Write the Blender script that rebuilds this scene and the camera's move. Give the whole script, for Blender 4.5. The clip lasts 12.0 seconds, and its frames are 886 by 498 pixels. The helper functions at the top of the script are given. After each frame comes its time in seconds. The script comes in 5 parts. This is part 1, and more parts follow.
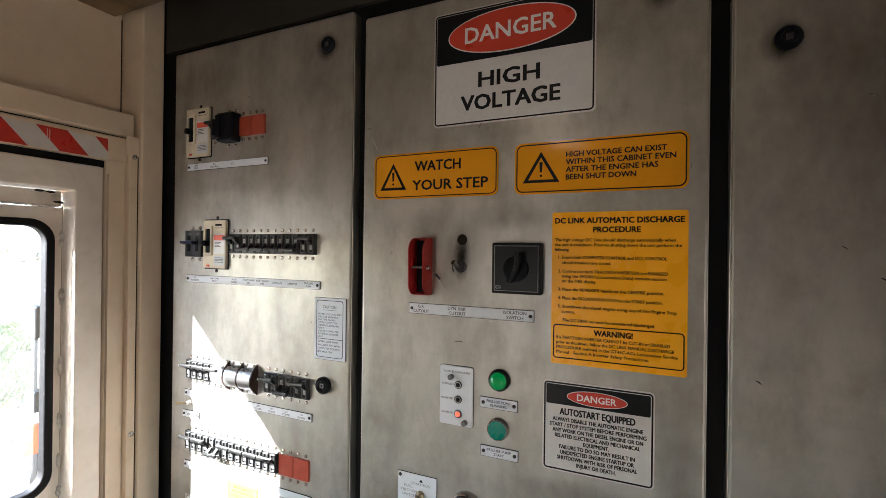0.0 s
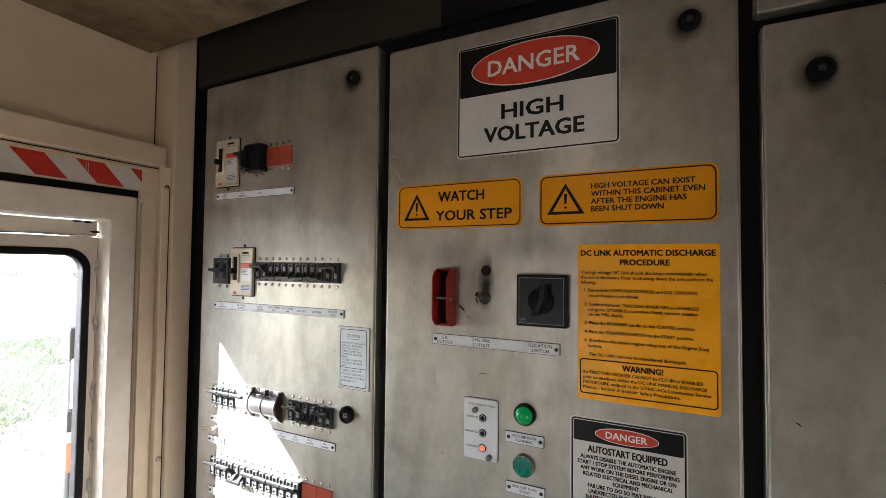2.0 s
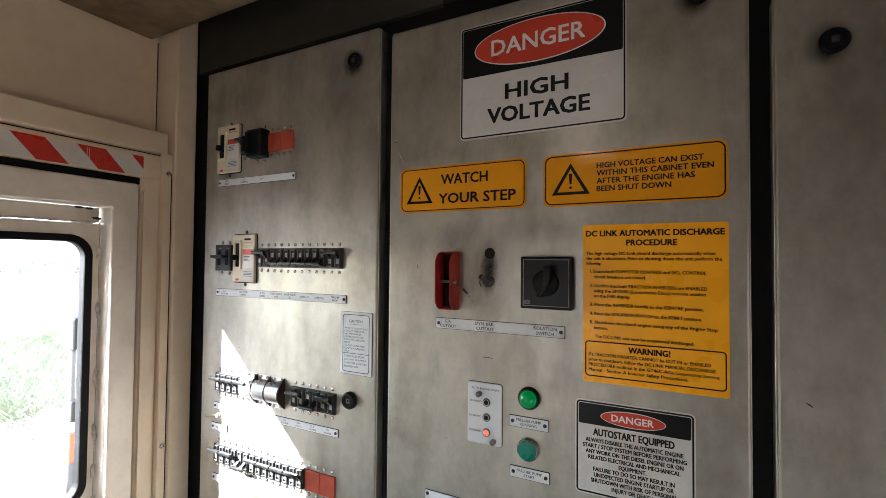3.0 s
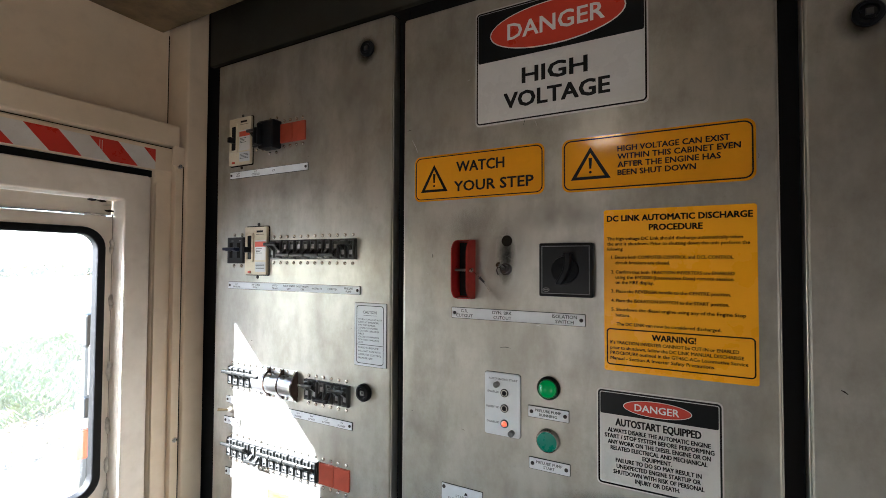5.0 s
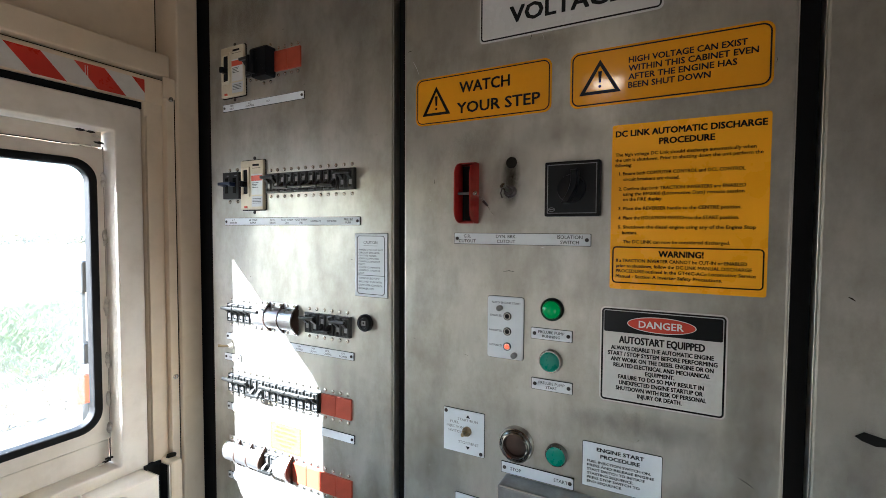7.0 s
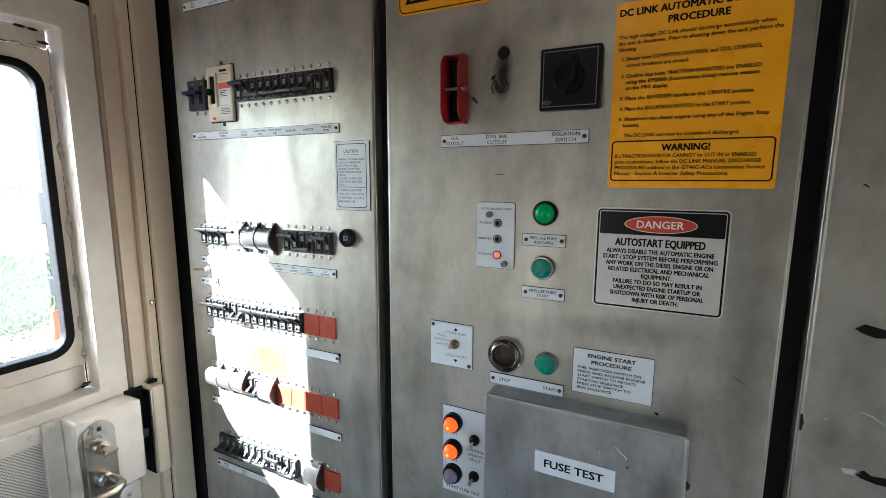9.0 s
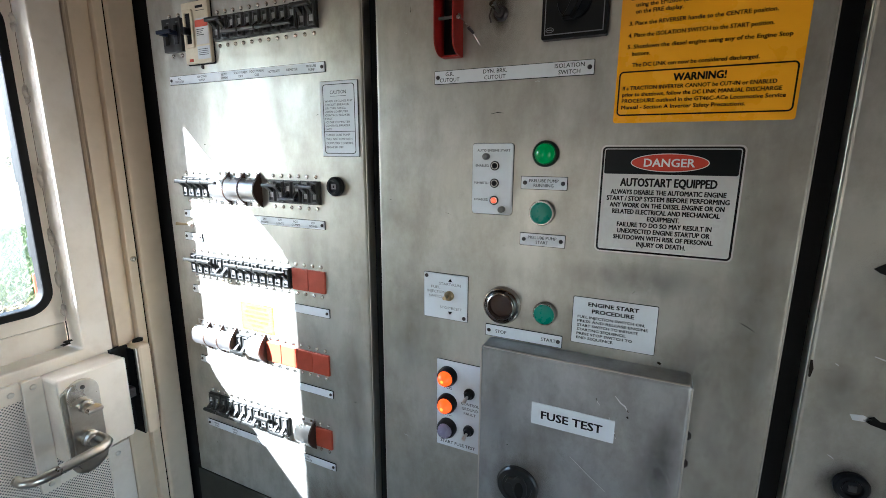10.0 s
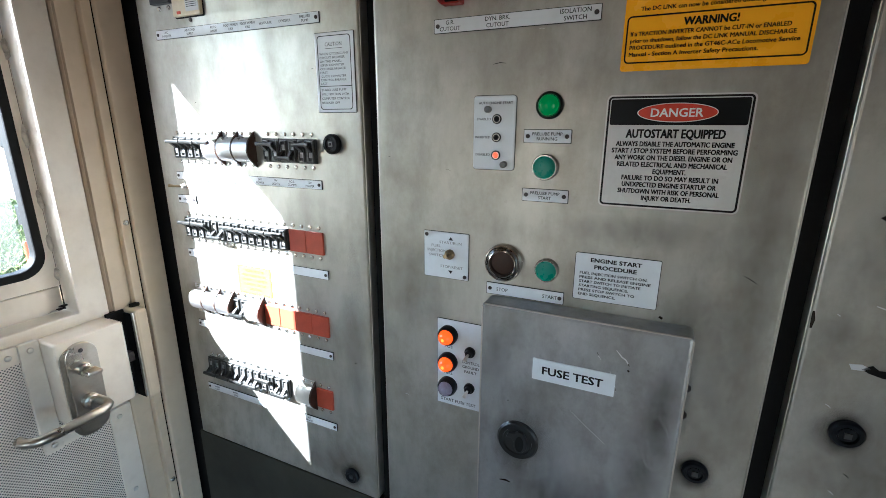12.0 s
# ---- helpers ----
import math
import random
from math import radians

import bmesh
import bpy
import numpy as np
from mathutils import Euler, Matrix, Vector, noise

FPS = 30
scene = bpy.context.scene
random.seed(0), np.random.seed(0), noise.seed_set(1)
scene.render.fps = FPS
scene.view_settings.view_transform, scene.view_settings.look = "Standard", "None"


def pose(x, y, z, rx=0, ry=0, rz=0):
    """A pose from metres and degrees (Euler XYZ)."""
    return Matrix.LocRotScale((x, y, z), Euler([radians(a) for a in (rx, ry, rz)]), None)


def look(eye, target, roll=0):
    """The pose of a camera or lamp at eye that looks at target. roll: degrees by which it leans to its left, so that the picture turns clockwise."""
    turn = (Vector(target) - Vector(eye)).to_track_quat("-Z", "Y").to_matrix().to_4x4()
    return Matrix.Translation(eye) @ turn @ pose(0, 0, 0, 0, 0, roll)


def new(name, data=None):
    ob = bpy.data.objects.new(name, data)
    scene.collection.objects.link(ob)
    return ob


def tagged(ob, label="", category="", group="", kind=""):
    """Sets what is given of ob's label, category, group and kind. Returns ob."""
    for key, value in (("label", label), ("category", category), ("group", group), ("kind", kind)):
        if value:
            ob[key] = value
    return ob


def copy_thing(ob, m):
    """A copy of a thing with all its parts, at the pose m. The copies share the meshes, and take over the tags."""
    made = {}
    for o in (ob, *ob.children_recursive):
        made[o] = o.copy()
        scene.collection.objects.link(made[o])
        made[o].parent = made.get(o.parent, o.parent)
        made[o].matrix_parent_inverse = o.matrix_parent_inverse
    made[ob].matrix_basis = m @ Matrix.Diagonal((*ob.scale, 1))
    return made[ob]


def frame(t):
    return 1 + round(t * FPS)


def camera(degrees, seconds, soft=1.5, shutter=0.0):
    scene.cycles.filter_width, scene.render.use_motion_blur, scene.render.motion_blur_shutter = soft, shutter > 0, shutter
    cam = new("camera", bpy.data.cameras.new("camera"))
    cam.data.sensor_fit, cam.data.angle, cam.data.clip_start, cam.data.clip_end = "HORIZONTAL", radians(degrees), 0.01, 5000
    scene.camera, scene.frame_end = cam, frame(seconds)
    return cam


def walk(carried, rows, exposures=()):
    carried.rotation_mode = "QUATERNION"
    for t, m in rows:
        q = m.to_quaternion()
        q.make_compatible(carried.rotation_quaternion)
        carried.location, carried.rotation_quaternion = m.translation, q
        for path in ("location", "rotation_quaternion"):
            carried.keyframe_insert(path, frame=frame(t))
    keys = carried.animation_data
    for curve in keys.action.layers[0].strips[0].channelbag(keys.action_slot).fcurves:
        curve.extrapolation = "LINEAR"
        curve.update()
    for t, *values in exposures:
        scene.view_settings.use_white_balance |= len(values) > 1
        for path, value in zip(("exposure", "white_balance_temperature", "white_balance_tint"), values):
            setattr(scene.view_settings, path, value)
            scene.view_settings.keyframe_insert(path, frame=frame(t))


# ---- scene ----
cam = camera(88.6, 12.0, soft=0.65)
PATH = [
    (0, (-0.004, -0.668, 1.648), (-0.836, 1.151, 1.65), 0.7),
    (0.5, (-0.003, -0.673, 1.67), (-0.864, 1.132, 1.702), 0.6),
    (1, (-0.007, -0.674, 1.673), (-0.887, 1.122, 1.728), 0.6),
    (1.5, (-0.01, -0.672, 1.673), (-0.907, 1.114, 1.742), 0.6),
    (2, (-0.01, -0.671, 1.673), (-0.92, 1.109, 1.741), 0.6),
    (2.5, (-0.012, -0.667, 1.664), (-0.928, 1.11, 1.725), 0.6),
    (3, (-0.013, -0.661, 1.652), (-0.939, 1.111, 1.703), 0.5),
    (3.5, (-0.021, -0.657, 1.637), (-0.957, 1.11, 1.694), 0.5),
    (5.5, (-0.036, -0.655, 1.628), (-0.99, 1.102, 1.679), 0.2),
    (6, (-0.041, -0.651, 1.61), (-0.99, 1.11, 1.63), 0.2),
    (6.5, (-0.04, -0.651, 1.59), (-0.979, 1.114, 1.559), 0.3),
    (7, (-0.048, -0.649, 1.563), (-0.981, 1.118, 1.48), 0.3),
    (7.2, (-0.05, -0.648, 1.555), (-0.979, 1.119, 1.451), 0.2),
    (8.8, (-0.058, -0.627, 1.499), (-0.934, 1.15, 1.231), 0.3),
    (9, (-0.065, -0.615, 1.493), (-0.936, 1.161, 1.196), 0.2),
    (9.5, (-0.072, -0.593, 1.469), (-0.932, 1.177, 1.114), 0.2),
    (10, (-0.076, -0.588, 1.45), (-0.918, 1.179, 1.037), 0.3),
    (10.5, (-0.08, -0.584, 1.434), (-0.909, 1.177, 0.973), 0.2),
    (11, (-0.085, -0.583, 1.428), (-0.903, 1.174, 0.934), 0.2),
    (11.5, (-0.085, -0.585, 1.427), (-0.897, 1.169, 0.912), 0.2),
    (12, (-0.085, -0.588, 1.426), (-0.894, 1.164, 0.9), 0.2),
]
walk(cam, [(t, look(eye, target, roll)) for t, eye, target, roll in PATH], [(0, 4.48, 5750, 13), (3.5, 4.47, 5600, 12), (7, 4.43, 5350, 9), (9.5, 4.35, 5300, 8), (12, 4.3, 5300, 8)])

# ---- light ----
SUN_WAY = Vector((0.93, 1.0, -0.895)).normalized()
world = bpy.data.worlds.new("sky")
scene.world = world
world.use_nodes = True
wn = world.node_tree
sky = wn.nodes.new("ShaderNodeTexSky")
sky.sky_type = "NISHITA"
sky.sun_disc = False
sky.sun_elevation = math.asin(-SUN_WAY.z)
sky.sun_rotation = math.atan2(-SUN_WAY.x, -SUN_WAY.y)
sky.dust_density = 0.7
wn.links.new(sky.outputs[0], wn.nodes["Background"].inputs[0])
wn.nodes["Background"].inputs[1].default_value = 0.10
sun = new("sun", bpy.data.lights.new("sun", "SUN"))
sun.data.energy, sun.data.angle, sun.data.color = 5.0, radians(0.53), (1.0, 0.95, 0.88)
sun.matrix_world = look((-20, -24, 20), Vector((-20, -24, 20)) + SUN_WAY)


# ---- materials ----
def base_material(name, colour, rough=0.5, metal=0.0, spec=0.5):
    m = bpy.data.materials.new(name)
    m.use_nodes = True
    b = m.node_tree.nodes["Principled BSDF"]
    b.inputs["Base Color"].default_value = (*colour, 1)
    b.inputs["Roughness"].default_value = rough
    b.inputs["Metallic"].default_value = metal
    b.inputs["Specular IOR Level"].default_value = spec
    return m, m.node_tree, b


def noise_node(nt, scale, detail=4.0, stretch=(1, 1, 1), rough=0.6):
    tc = nt.nodes.new("ShaderNodeTexCoord")
    mp = nt.nodes.new("ShaderNodeMapping")
    mp.inputs["Scale"].default_value = stretch
    n = nt.nodes.new("ShaderNodeTexNoise")
    n.inputs["Scale"].default_value = scale
    n.inputs["Detail"].default_value = detail
    n.inputs["Roughness"].default_value = rough
    nt.links.new(tc.outputs["Object"], mp.inputs[0])
    nt.links.new(mp.outputs[0], n.inputs["Vector"])
    return n


def ramp(nt, source, lo, hi, c0, c1):
    r = nt.nodes.new("ShaderNodeValToRGB")
    r.color_ramp.elements[0].position, r.color_ramp.elements[1].position = lo, hi
    r.color_ramp.elements[0].color = (*c0, 1) if isinstance(c0, tuple) else (c0, c0, c0, 1)
    r.color_ramp.elements[1].color = (*c1, 1) if isinstance(c1, tuple) else (c1, c1, c1, 1)
    nt.links.new(source, r.inputs[0])
    return r.outputs[0]


def mixed(nt, fac, a, b, how="MIX"):
    n = nt.nodes.new("ShaderNodeMix")
    n.data_type, n.blend_type = "RGBA", how
    for sock, v in ((n.inputs[0], fac), (n.inputs[6], a), (n.inputs[7], b)):
        if isinstance(v, bpy.types.NodeSocket):
            nt.links.new(v, sock)
        elif isinstance(v, tuple):
            sock.default_value = (*v, 1)
        else:
            sock.default_value = v
    return n.outputs[2]


def bump(nt, b, height, strength, distance=0.001):
    n = nt.nodes.new("ShaderNodeBump")
    n.inputs["Strength"].default_value = strength
    n.inputs["Distance"].default_value = distance
    nt.links.new(height, n.inputs["Height"])
    nt.links.new(n.outputs[0], b.inputs["Normal"])


def worn(name, colour, dirt, rough=0.5, metal=0.0, big=4.0, fine=60.0, amount=0.5, relief=0.15, spec=0.35, stretch=(1, 1, 1)):
    """Paint, plastic or metal with stains at two scales."""
    m, nt, b = base_material(name, colour, rough, metal, spec)
    n1 = noise_node(nt, big, 5, stretch)
    n2 = noise_node(nt, fine, 3, stretch)
    f1 = ramp(nt, n1.outputs[0], 0.42, 0.72, 0.0, amount)
    c = mixed(nt, f1, colour, dirt)
    f2 = ramp(nt, n2.outputs[0], 0.5, 0.8, 0.0, amount * 0.5)
    c = mixed(nt, f2, c, dirt)
    nt.links.new(c, b.inputs["Base Color"])
    nt.links.new(ramp(nt, n1.outputs[0], 0.3, 0.75, max(rough - 0.08, 0.02), min(rough + 0.12, 1.0)), b.inputs["Roughness"])
    if relief:
        bump(nt, b, n2.outputs[0], relief, 0.0006)
    return m


def steel_material(name, c0, c1, rough):
    """Stainless sheet: cloudy handling marks, brown smudges, faint smears, fine scratches."""
    m, nt, b = base_material(name, c0, rough, 0.80)
    cloud = noise_node(nt, 4.5, 7, (1.2, 1, 0.9), 0.62)
    patch = noise_node(nt, 11.0, 6, (1, 1, 0.7), 0.68)
    smear = noise_node(nt, 16.0, 4, (2.2, 1, 0.7))
    speck = noise_node(nt, 60.0, 6, (1, 1, 1), 0.75)
    fine = noise_node(nt, 420.0, 2, (0.08, 1, 1))
    c = mixed(nt, ramp(nt, cloud.outputs[0], 0.36, 0.72, 0.0, 0.85), c0, c1)
    c = mixed(nt, ramp(nt, patch.outputs[0], 0.44, 0.68, 0.0, 0.55), c, (c1[0] * 0.70, c1[1] * 0.66, c1[2] * 0.60))
    c = mixed(nt, ramp(nt, smear.outputs[0], 0.48, 0.72, 0.0, 0.30), c, (c1[0] * 0.72, c1[1] * 0.70, c1[2] * 0.68))
    c = mixed(nt, ramp(nt, speck.outputs[0], 0.60, 0.76, 0.0, 0.30), c, (c1[0] * 0.5, c1[1] * 0.46, c1[2] * 0.41))
    nt.links.new(c, b.inputs["Base Color"])
    r = mixed(nt, 0.5, ramp(nt, cloud.outputs[0], 0.3, 0.7, rough - 0.06, rough + 0.10), ramp(nt, patch.outputs[0], 0.35, 0.7, rough - 0.08, rough + 0.12))
    nt.links.new(r, b.inputs["Roughness"])
    h = mixed(nt, 0.35, fine.outputs[0], speck.outputs[0])
    bump(nt, b, h, 0.12, 0.0004)
    return m


def smudge_material(name, colour, strength, power):
    """Greasy dirt, thickest in the middle of its patch and ragged at the rim."""
    m, nt, b = base_material(name, colour, 0.8, 0.0, 0.05)
    tc = nt.nodes.new("ShaderNodeTexCoord")
    mid = nt.nodes.new("ShaderNodeVectorMath")
    mid.operation = "SUBTRACT"
    mid.inputs[1].default_value = (0.5, 0.5, 0.5)
    nt.links.new(tc.outputs["Generated"], mid.inputs[0])
    flat = nt.nodes.new("ShaderNodeVectorMath")
    flat.operation = "MULTIPLY"
    flat.inputs[1].default_value = (2.0, 0.0, 2.0)
    nt.links.new(mid.outputs[0], flat.inputs[0])
    far = nt.nodes.new("ShaderNodeVectorMath")
    far.operation = "LENGTH"
    nt.links.new(flat.outputs[0], far.inputs[0])
    n = noise_node(nt, 45.0, 5, (1, 1, 0.6), 0.65)
    near = ramp(nt, far.outputs["Value"], 0.15, 1.0, 1.0, 0.0)
    p = nt.nodes.new("ShaderNodeMath")
    p.operation = "POWER"
    nt.links.new(near, p.inputs[0])
    p.inputs[1].default_value = power
    k = nt.nodes.new("ShaderNodeMath")
    k.operation = "MULTIPLY"
    nt.links.new(p.outputs[0], k.inputs[0])
    nt.links.new(ramp(nt, n.outputs[0], 0.3, 0.7, strength * 0.35, strength), k.inputs[1])
    nt.links.new(k.outputs[0], b.inputs["Alpha"])
    return m


def glow(name, colour, strength, base):
    m, nt, b = base_material(name, base, 0.2)
    b.inputs["Emission Color"].default_value = (*colour, 1)
    b.inputs["Emission Strength"].default_value = strength
    return m


SMUDGE = smudge_material("greasy_smudge", (0.018, 0.013, 0.009), 0.60, 1.3)
RUBBED = smudge_material("rubbed_patch", (0.07, 0.06, 0.05), 0.13, 0.9)
FAINT = smudge_material("faint_smudge", (0.06, 0.052, 0.044), 0.26, 1.1)
STEEL = steel_material("stainless_steel", (0.53, 0.515, 0.465), (0.33, 0.312, 0.268), 0.41)
STEEL_BOX = steel_material("brushed_cover_steel", (0.47, 0.47, 0.47), (0.24, 0.236, 0.23), 0.40)
STEEL_DARK = worn("dark_painted_steel", (0.030, 0.028, 0.020), (0.014, 0.013, 0.010), 0.55, 0.0, 5, 50, 0.6)
BROWN = worn("brown_black_plastic", (0.045, 0.022, 0.014), (0.02, 0.014, 0.01), 0.45, 0.0, 60, 300, 0.5, 0.05)
BRASS = worn("worn_brass", (0.34, 0.26, 0.15), (0.12, 0.09, 0.06), 0.35, 1.0, 60, 300, 0.6, 0.1)
LOCKMETAL = worn("lock_satin_metal", (0.50, 0.455, 0.39), (0.30, 0.265, 0.22), 0.30, 1.0, 14, 90, 0.6, 0.1)
BRIGHT = worn("bright_aluminium", (0.70, 0.70, 0.70), (0.52, 0.51, 0.50), 0.30, 0.90, 30, 200, 0.4, 0.05)
SATIN = worn("satin_metal", (0.66, 0.62, 0.56), (0.48, 0.44, 0.39), 0.42, 1.0, 14, 90, 0.5, 0.1)
CHROME = worn("chrome", (0.55, 0.54, 0.52), (0.32, 0.30, 0.28), 0.16, 1.0, 60, 300, 0.5, 0.05)
DULLCHROME = worn("dull_chrome", (0.24, 0.235, 0.215), (0.2, 0.19, 0.18), 0.28, 1.0, 60, 300, 0.5, 0.05)
SCREW = worn("screw_steel", (0.66, 0.64, 0.61), (0.30, 0.27, 0.24), 0.22, 1.0, 200, 900, 0.5, 0)
DARKSCREW = worn("dark_screw", (0.07, 0.06, 0.06), (0.03, 0.03, 0.03), 0.35, 0.6, 200, 900, 0.6, 0)
PAINT = worn("cream_wall_paint", (0.68, 0.55, 0.395), (0.34, 0.24, 0.15), 0.40, 0.0, 3.5, 26, 0.36, 0.1)
DOORPAINT = worn("cream_door_paint", (0.72, 0.64, 0.54), (0.42, 0.33, 0.24), 0.38, 0.0, 7, 34, 0.45, 0.1)
BEAD = worn("sealant", (0.62, 0.56, 0.48), (0.12, 0.09, 0.07), 0.55, 0.0, 30, 120, 0.7, 0.3)
GRIME = worn("grime", (0.022, 0.018, 0.014), (0.01, 0.009, 0.008), 0.8, 0.0, 30, 200, 0.6, 0.4, 0.1)
RUBBER = worn("black_rubber", (0.005, 0.005, 0.005), (0.012, 0.012, 0.012), 0.6, 0.0, 20, 150, 0.4, 0.1, 0.15)
BLACK = worn("black_plastic", (0.007, 0.008, 0.010), (0.018, 0.018, 0.017), 0.36, 0.0, 60, 300, 0.5, 0.1, 0.12)
BREAKERBLACK = worn("dusty_black_plastic", (0.009, 0.0095, 0.009), (0.024, 0.023, 0.019), 0.36, 0.0, 40, 220, 0.5, 0.1, 0.45)
BLUEBLACK = worn("blue_black_plastic", (0.024, 0.024, 0.026), (0.035, 0.034, 0.034), 0.38, 0.0, 60, 300, 0.4, 0)
BLUEPL = worn("blue_plastic", (0.008, 0.014, 0.038), (0.006, 0.010, 0.028), 0.35, 0.0, 60, 300, 0.4, 0)
RIM = worn("dark_grey_plastic", (0.055, 0.055, 0.052), (0.02, 0.02, 0.02), 0.4, 0.0, 90, 300, 0.5, 0.05)
GREYPL = worn("grey_plastic", (0.20, 0.20, 0.19), (0.08, 0.08, 0.08), 0.4, 0.0, 90, 300, 0.6, 0.05)
RED = worn("red_blank_plastic", (0.36, 0.055, 0.025), (0.22, 0.04, 0.02), 0.45, 0.0, 60, 300, 0.5, 0.05)
REDPAINT = worn("red_paint", (0.36, 0.02, 0.015), (0.12, 0.012, 0.01), 0.35, 0.0, 25, 200, 0.5, 0.1)
CREAM = worn("cream_plastic", (0.60, 0.52, 0.37), (0.42, 0.34, 0.22), 0.45, 0.0, 40, 200, 0.5, 0.05)
LABEL = worn("white_engraved_plastic", (0.68, 0.70, 0.72), (0.55, 0.56, 0.56), 0.4, 0.0, 30, 160, 0.35, 0.03)
LABELGREY = worn("grey_plate_plastic", (0.52, 0.53, 0.54), (0.38, 0.36, 0.32), 0.42, 0.0, 20, 120, 0.45, 0.05)
SIGNWHITE = worn("white_sign_vinyl", (0.60, 0.58, 0.56), (0.46, 0.43, 0.38), 0.28, 0.0, 14, 120, 0.3, 0.03)
SIGNBLACK = base_material("black_sign_vinyl", (0.006, 0.007, 0.008), 0.32, 0.0, 0.22)[0]
SIGNRED = worn("red_sign_vinyl", (0.55, 0.05, 0.025), (0.42, 0.04, 0.02), 0.3, 0.0, 20, 150, 0.3, 0.02)
YELLOW = worn("yellow_sign_vinyl", (0.96, 0.43, 0.003), (0.90, 0.38, 0.003), 0.28, 0.0, 12, 110, 0.4, 0.03)
ORANGE = worn("amber_sign_vinyl", (0.74, 0.31, 0.007), (0.62, 0.25, 0.008), 0.10, 0.0, 14, 110, 0.4, 0.03)
PALEYELLOW = worn("pale_yellow_sticker", (0.70, 0.46, 0.025), (0.60, 0.40, 0.025), 0.4, 0.0, 30, 160, 0.3, 0)
TAPERED = worn("red_reflective_tape", (0.50, 0.035, 0.02), (0.36, 0.03, 0.02), 0.3, 0.0, 30, 500, 0.4, 0.05)
TAPEWHITE = worn("white_reflective_tape", (0.62, 0.58, 0.53), (0.46, 0.40, 0.34), 0.3, 0.0, 18, 500, 0.5, 0.05)
INK = base_material("black_ink", (0.006, 0.006, 0.007), 0.55, 0.0, 0.12)[0]
WHITEINK = base_material("white_ink", (0.72, 0.70, 0.67), 0.35)[0]
YELLOWINK = base_material("yellow_ink", (0.62, 0.42, 0.02), 0.4)[0]
REDINK = base_material("red_ink", (0.55, 0.06, 0.02), 0.4)[0]
PALEINK = base_material("faded_ink", (0.14, 0.135, 0.12), 0.5)[0]
GREENBTN = worn("green_button_plastic", (0.008, 0.19, 0.135), (0.01, 0.13, 0.10), 0.3, 0.0, 80, 300, 0.3, 0)
GREENLENS = glow("green_lamp_lens", (0.02, 0.7, 0.12), 0.008, (0.002, 0.075, 0.028))
AMBERLENS = glow("amber_lamp_lens", (1.0, 0.075, 0.003), 0.085, (0.55, 0.07, 0.006))
AMBERHOT = glow("amber_lamp_tip", (1.0, 0.24, 0.02), 0.14, (0.7, 0.2, 0.02))
REDLED = glow("red_led", (1.0, 0.06, 0.02), 0.16, (0.5, 0.03, 0.02))
GREYLENS = worn("unlit_grey_lens", (0.20, 0.18, 0.24), (0.14, 0.12, 0.17), 0.25, 0.0, 60, 300, 0.3, 0)
CEILING = worn("ceiling_liner", (0.25, 0.175, 0.095), (0.07, 0.045, 0.025), 0.5, 0.0, 9, 45, 0.9, 0.5)
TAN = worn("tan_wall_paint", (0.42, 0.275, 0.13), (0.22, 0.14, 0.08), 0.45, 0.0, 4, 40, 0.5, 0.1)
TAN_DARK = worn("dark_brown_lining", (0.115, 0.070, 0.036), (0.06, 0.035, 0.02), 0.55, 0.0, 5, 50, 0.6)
FLOOR = worn("grey_floor_vinyl", (0.13, 0.12, 0.10), (0.07, 0.06, 0.05), 0.55, 0.0, 5, 60, 0.6, 0.2)
HAZARD = worn("orange_red_reflector", (0.50, 0.028, 0.008), (0.40, 0.022, 0.006), 0.35, 0.0, 30, 300, 0.3, 0.1)
OUTGREY = worn("exterior_grey_paint", (0.38, 0.36, 0.31), (0.2, 0.18, 0.15), 0.5, 0.0, 8, 60, 0.5, 0.1)


def perforated():
    m, nt, b = base_material("perforated_sheet", (0.5, 0.47, 0.43), 0.4, 0.0)
    tc = nt.nodes.new("ShaderNodeTexCoord")
    sep = nt.nodes.new("ShaderNodeSeparateXYZ")
    nt.links.new(tc.outputs["Object"], sep.inputs[0])

    def op(kind, a, bb=None):
        n = nt.nodes.new("ShaderNodeMath")
        n.operation = kind
        for k, v in enumerate((a, bb)):
            if isinstance(v, bpy.types.NodeSocket):
                nt.links.new(v, n.inputs[k])
            elif v is not None:
                n.inputs[k].default_value = v
        return n.outputs[0]
    p = 0.0060
    u = op("DIVIDE", sep.outputs[1], p)
    v = op("DIVIDE", sep.outputs[2], p)
    a, c = op("ADD", u, v), op("SUBTRACT", u, v)
    fa, fc = op("ABSOLUTE", op("SUBTRACT", op("FRACT", a), 0.5)), op("ABSOLUTE", op("SUBTRACT", op("FRACT", c), 0.5))
    d = op("ADD", op("MULTIPLY", fa, fa), op("MULTIPLY", fc, fc))
    hole = ramp(nt, d, 0.075, 0.105, 1.0, 0.0)
    n = noise_node(nt, 9, 4)
    sheet = mixed(nt, ramp(nt, n.outputs[0], 0.4, 0.75, 0.0, 0.6), (0.68, 0.61, 0.54), (0.50, 0.43, 0.36))
    nt.links.new(mixed(nt, hole, sheet, (0.03, 0.027, 0.025)), b.inputs["Base Color"])
    bump(nt, b, ramp(nt, d, 0.07, 0.10, 0.0, 1.0), 0.5, 0.0008)
    return m


PERF = perforated()


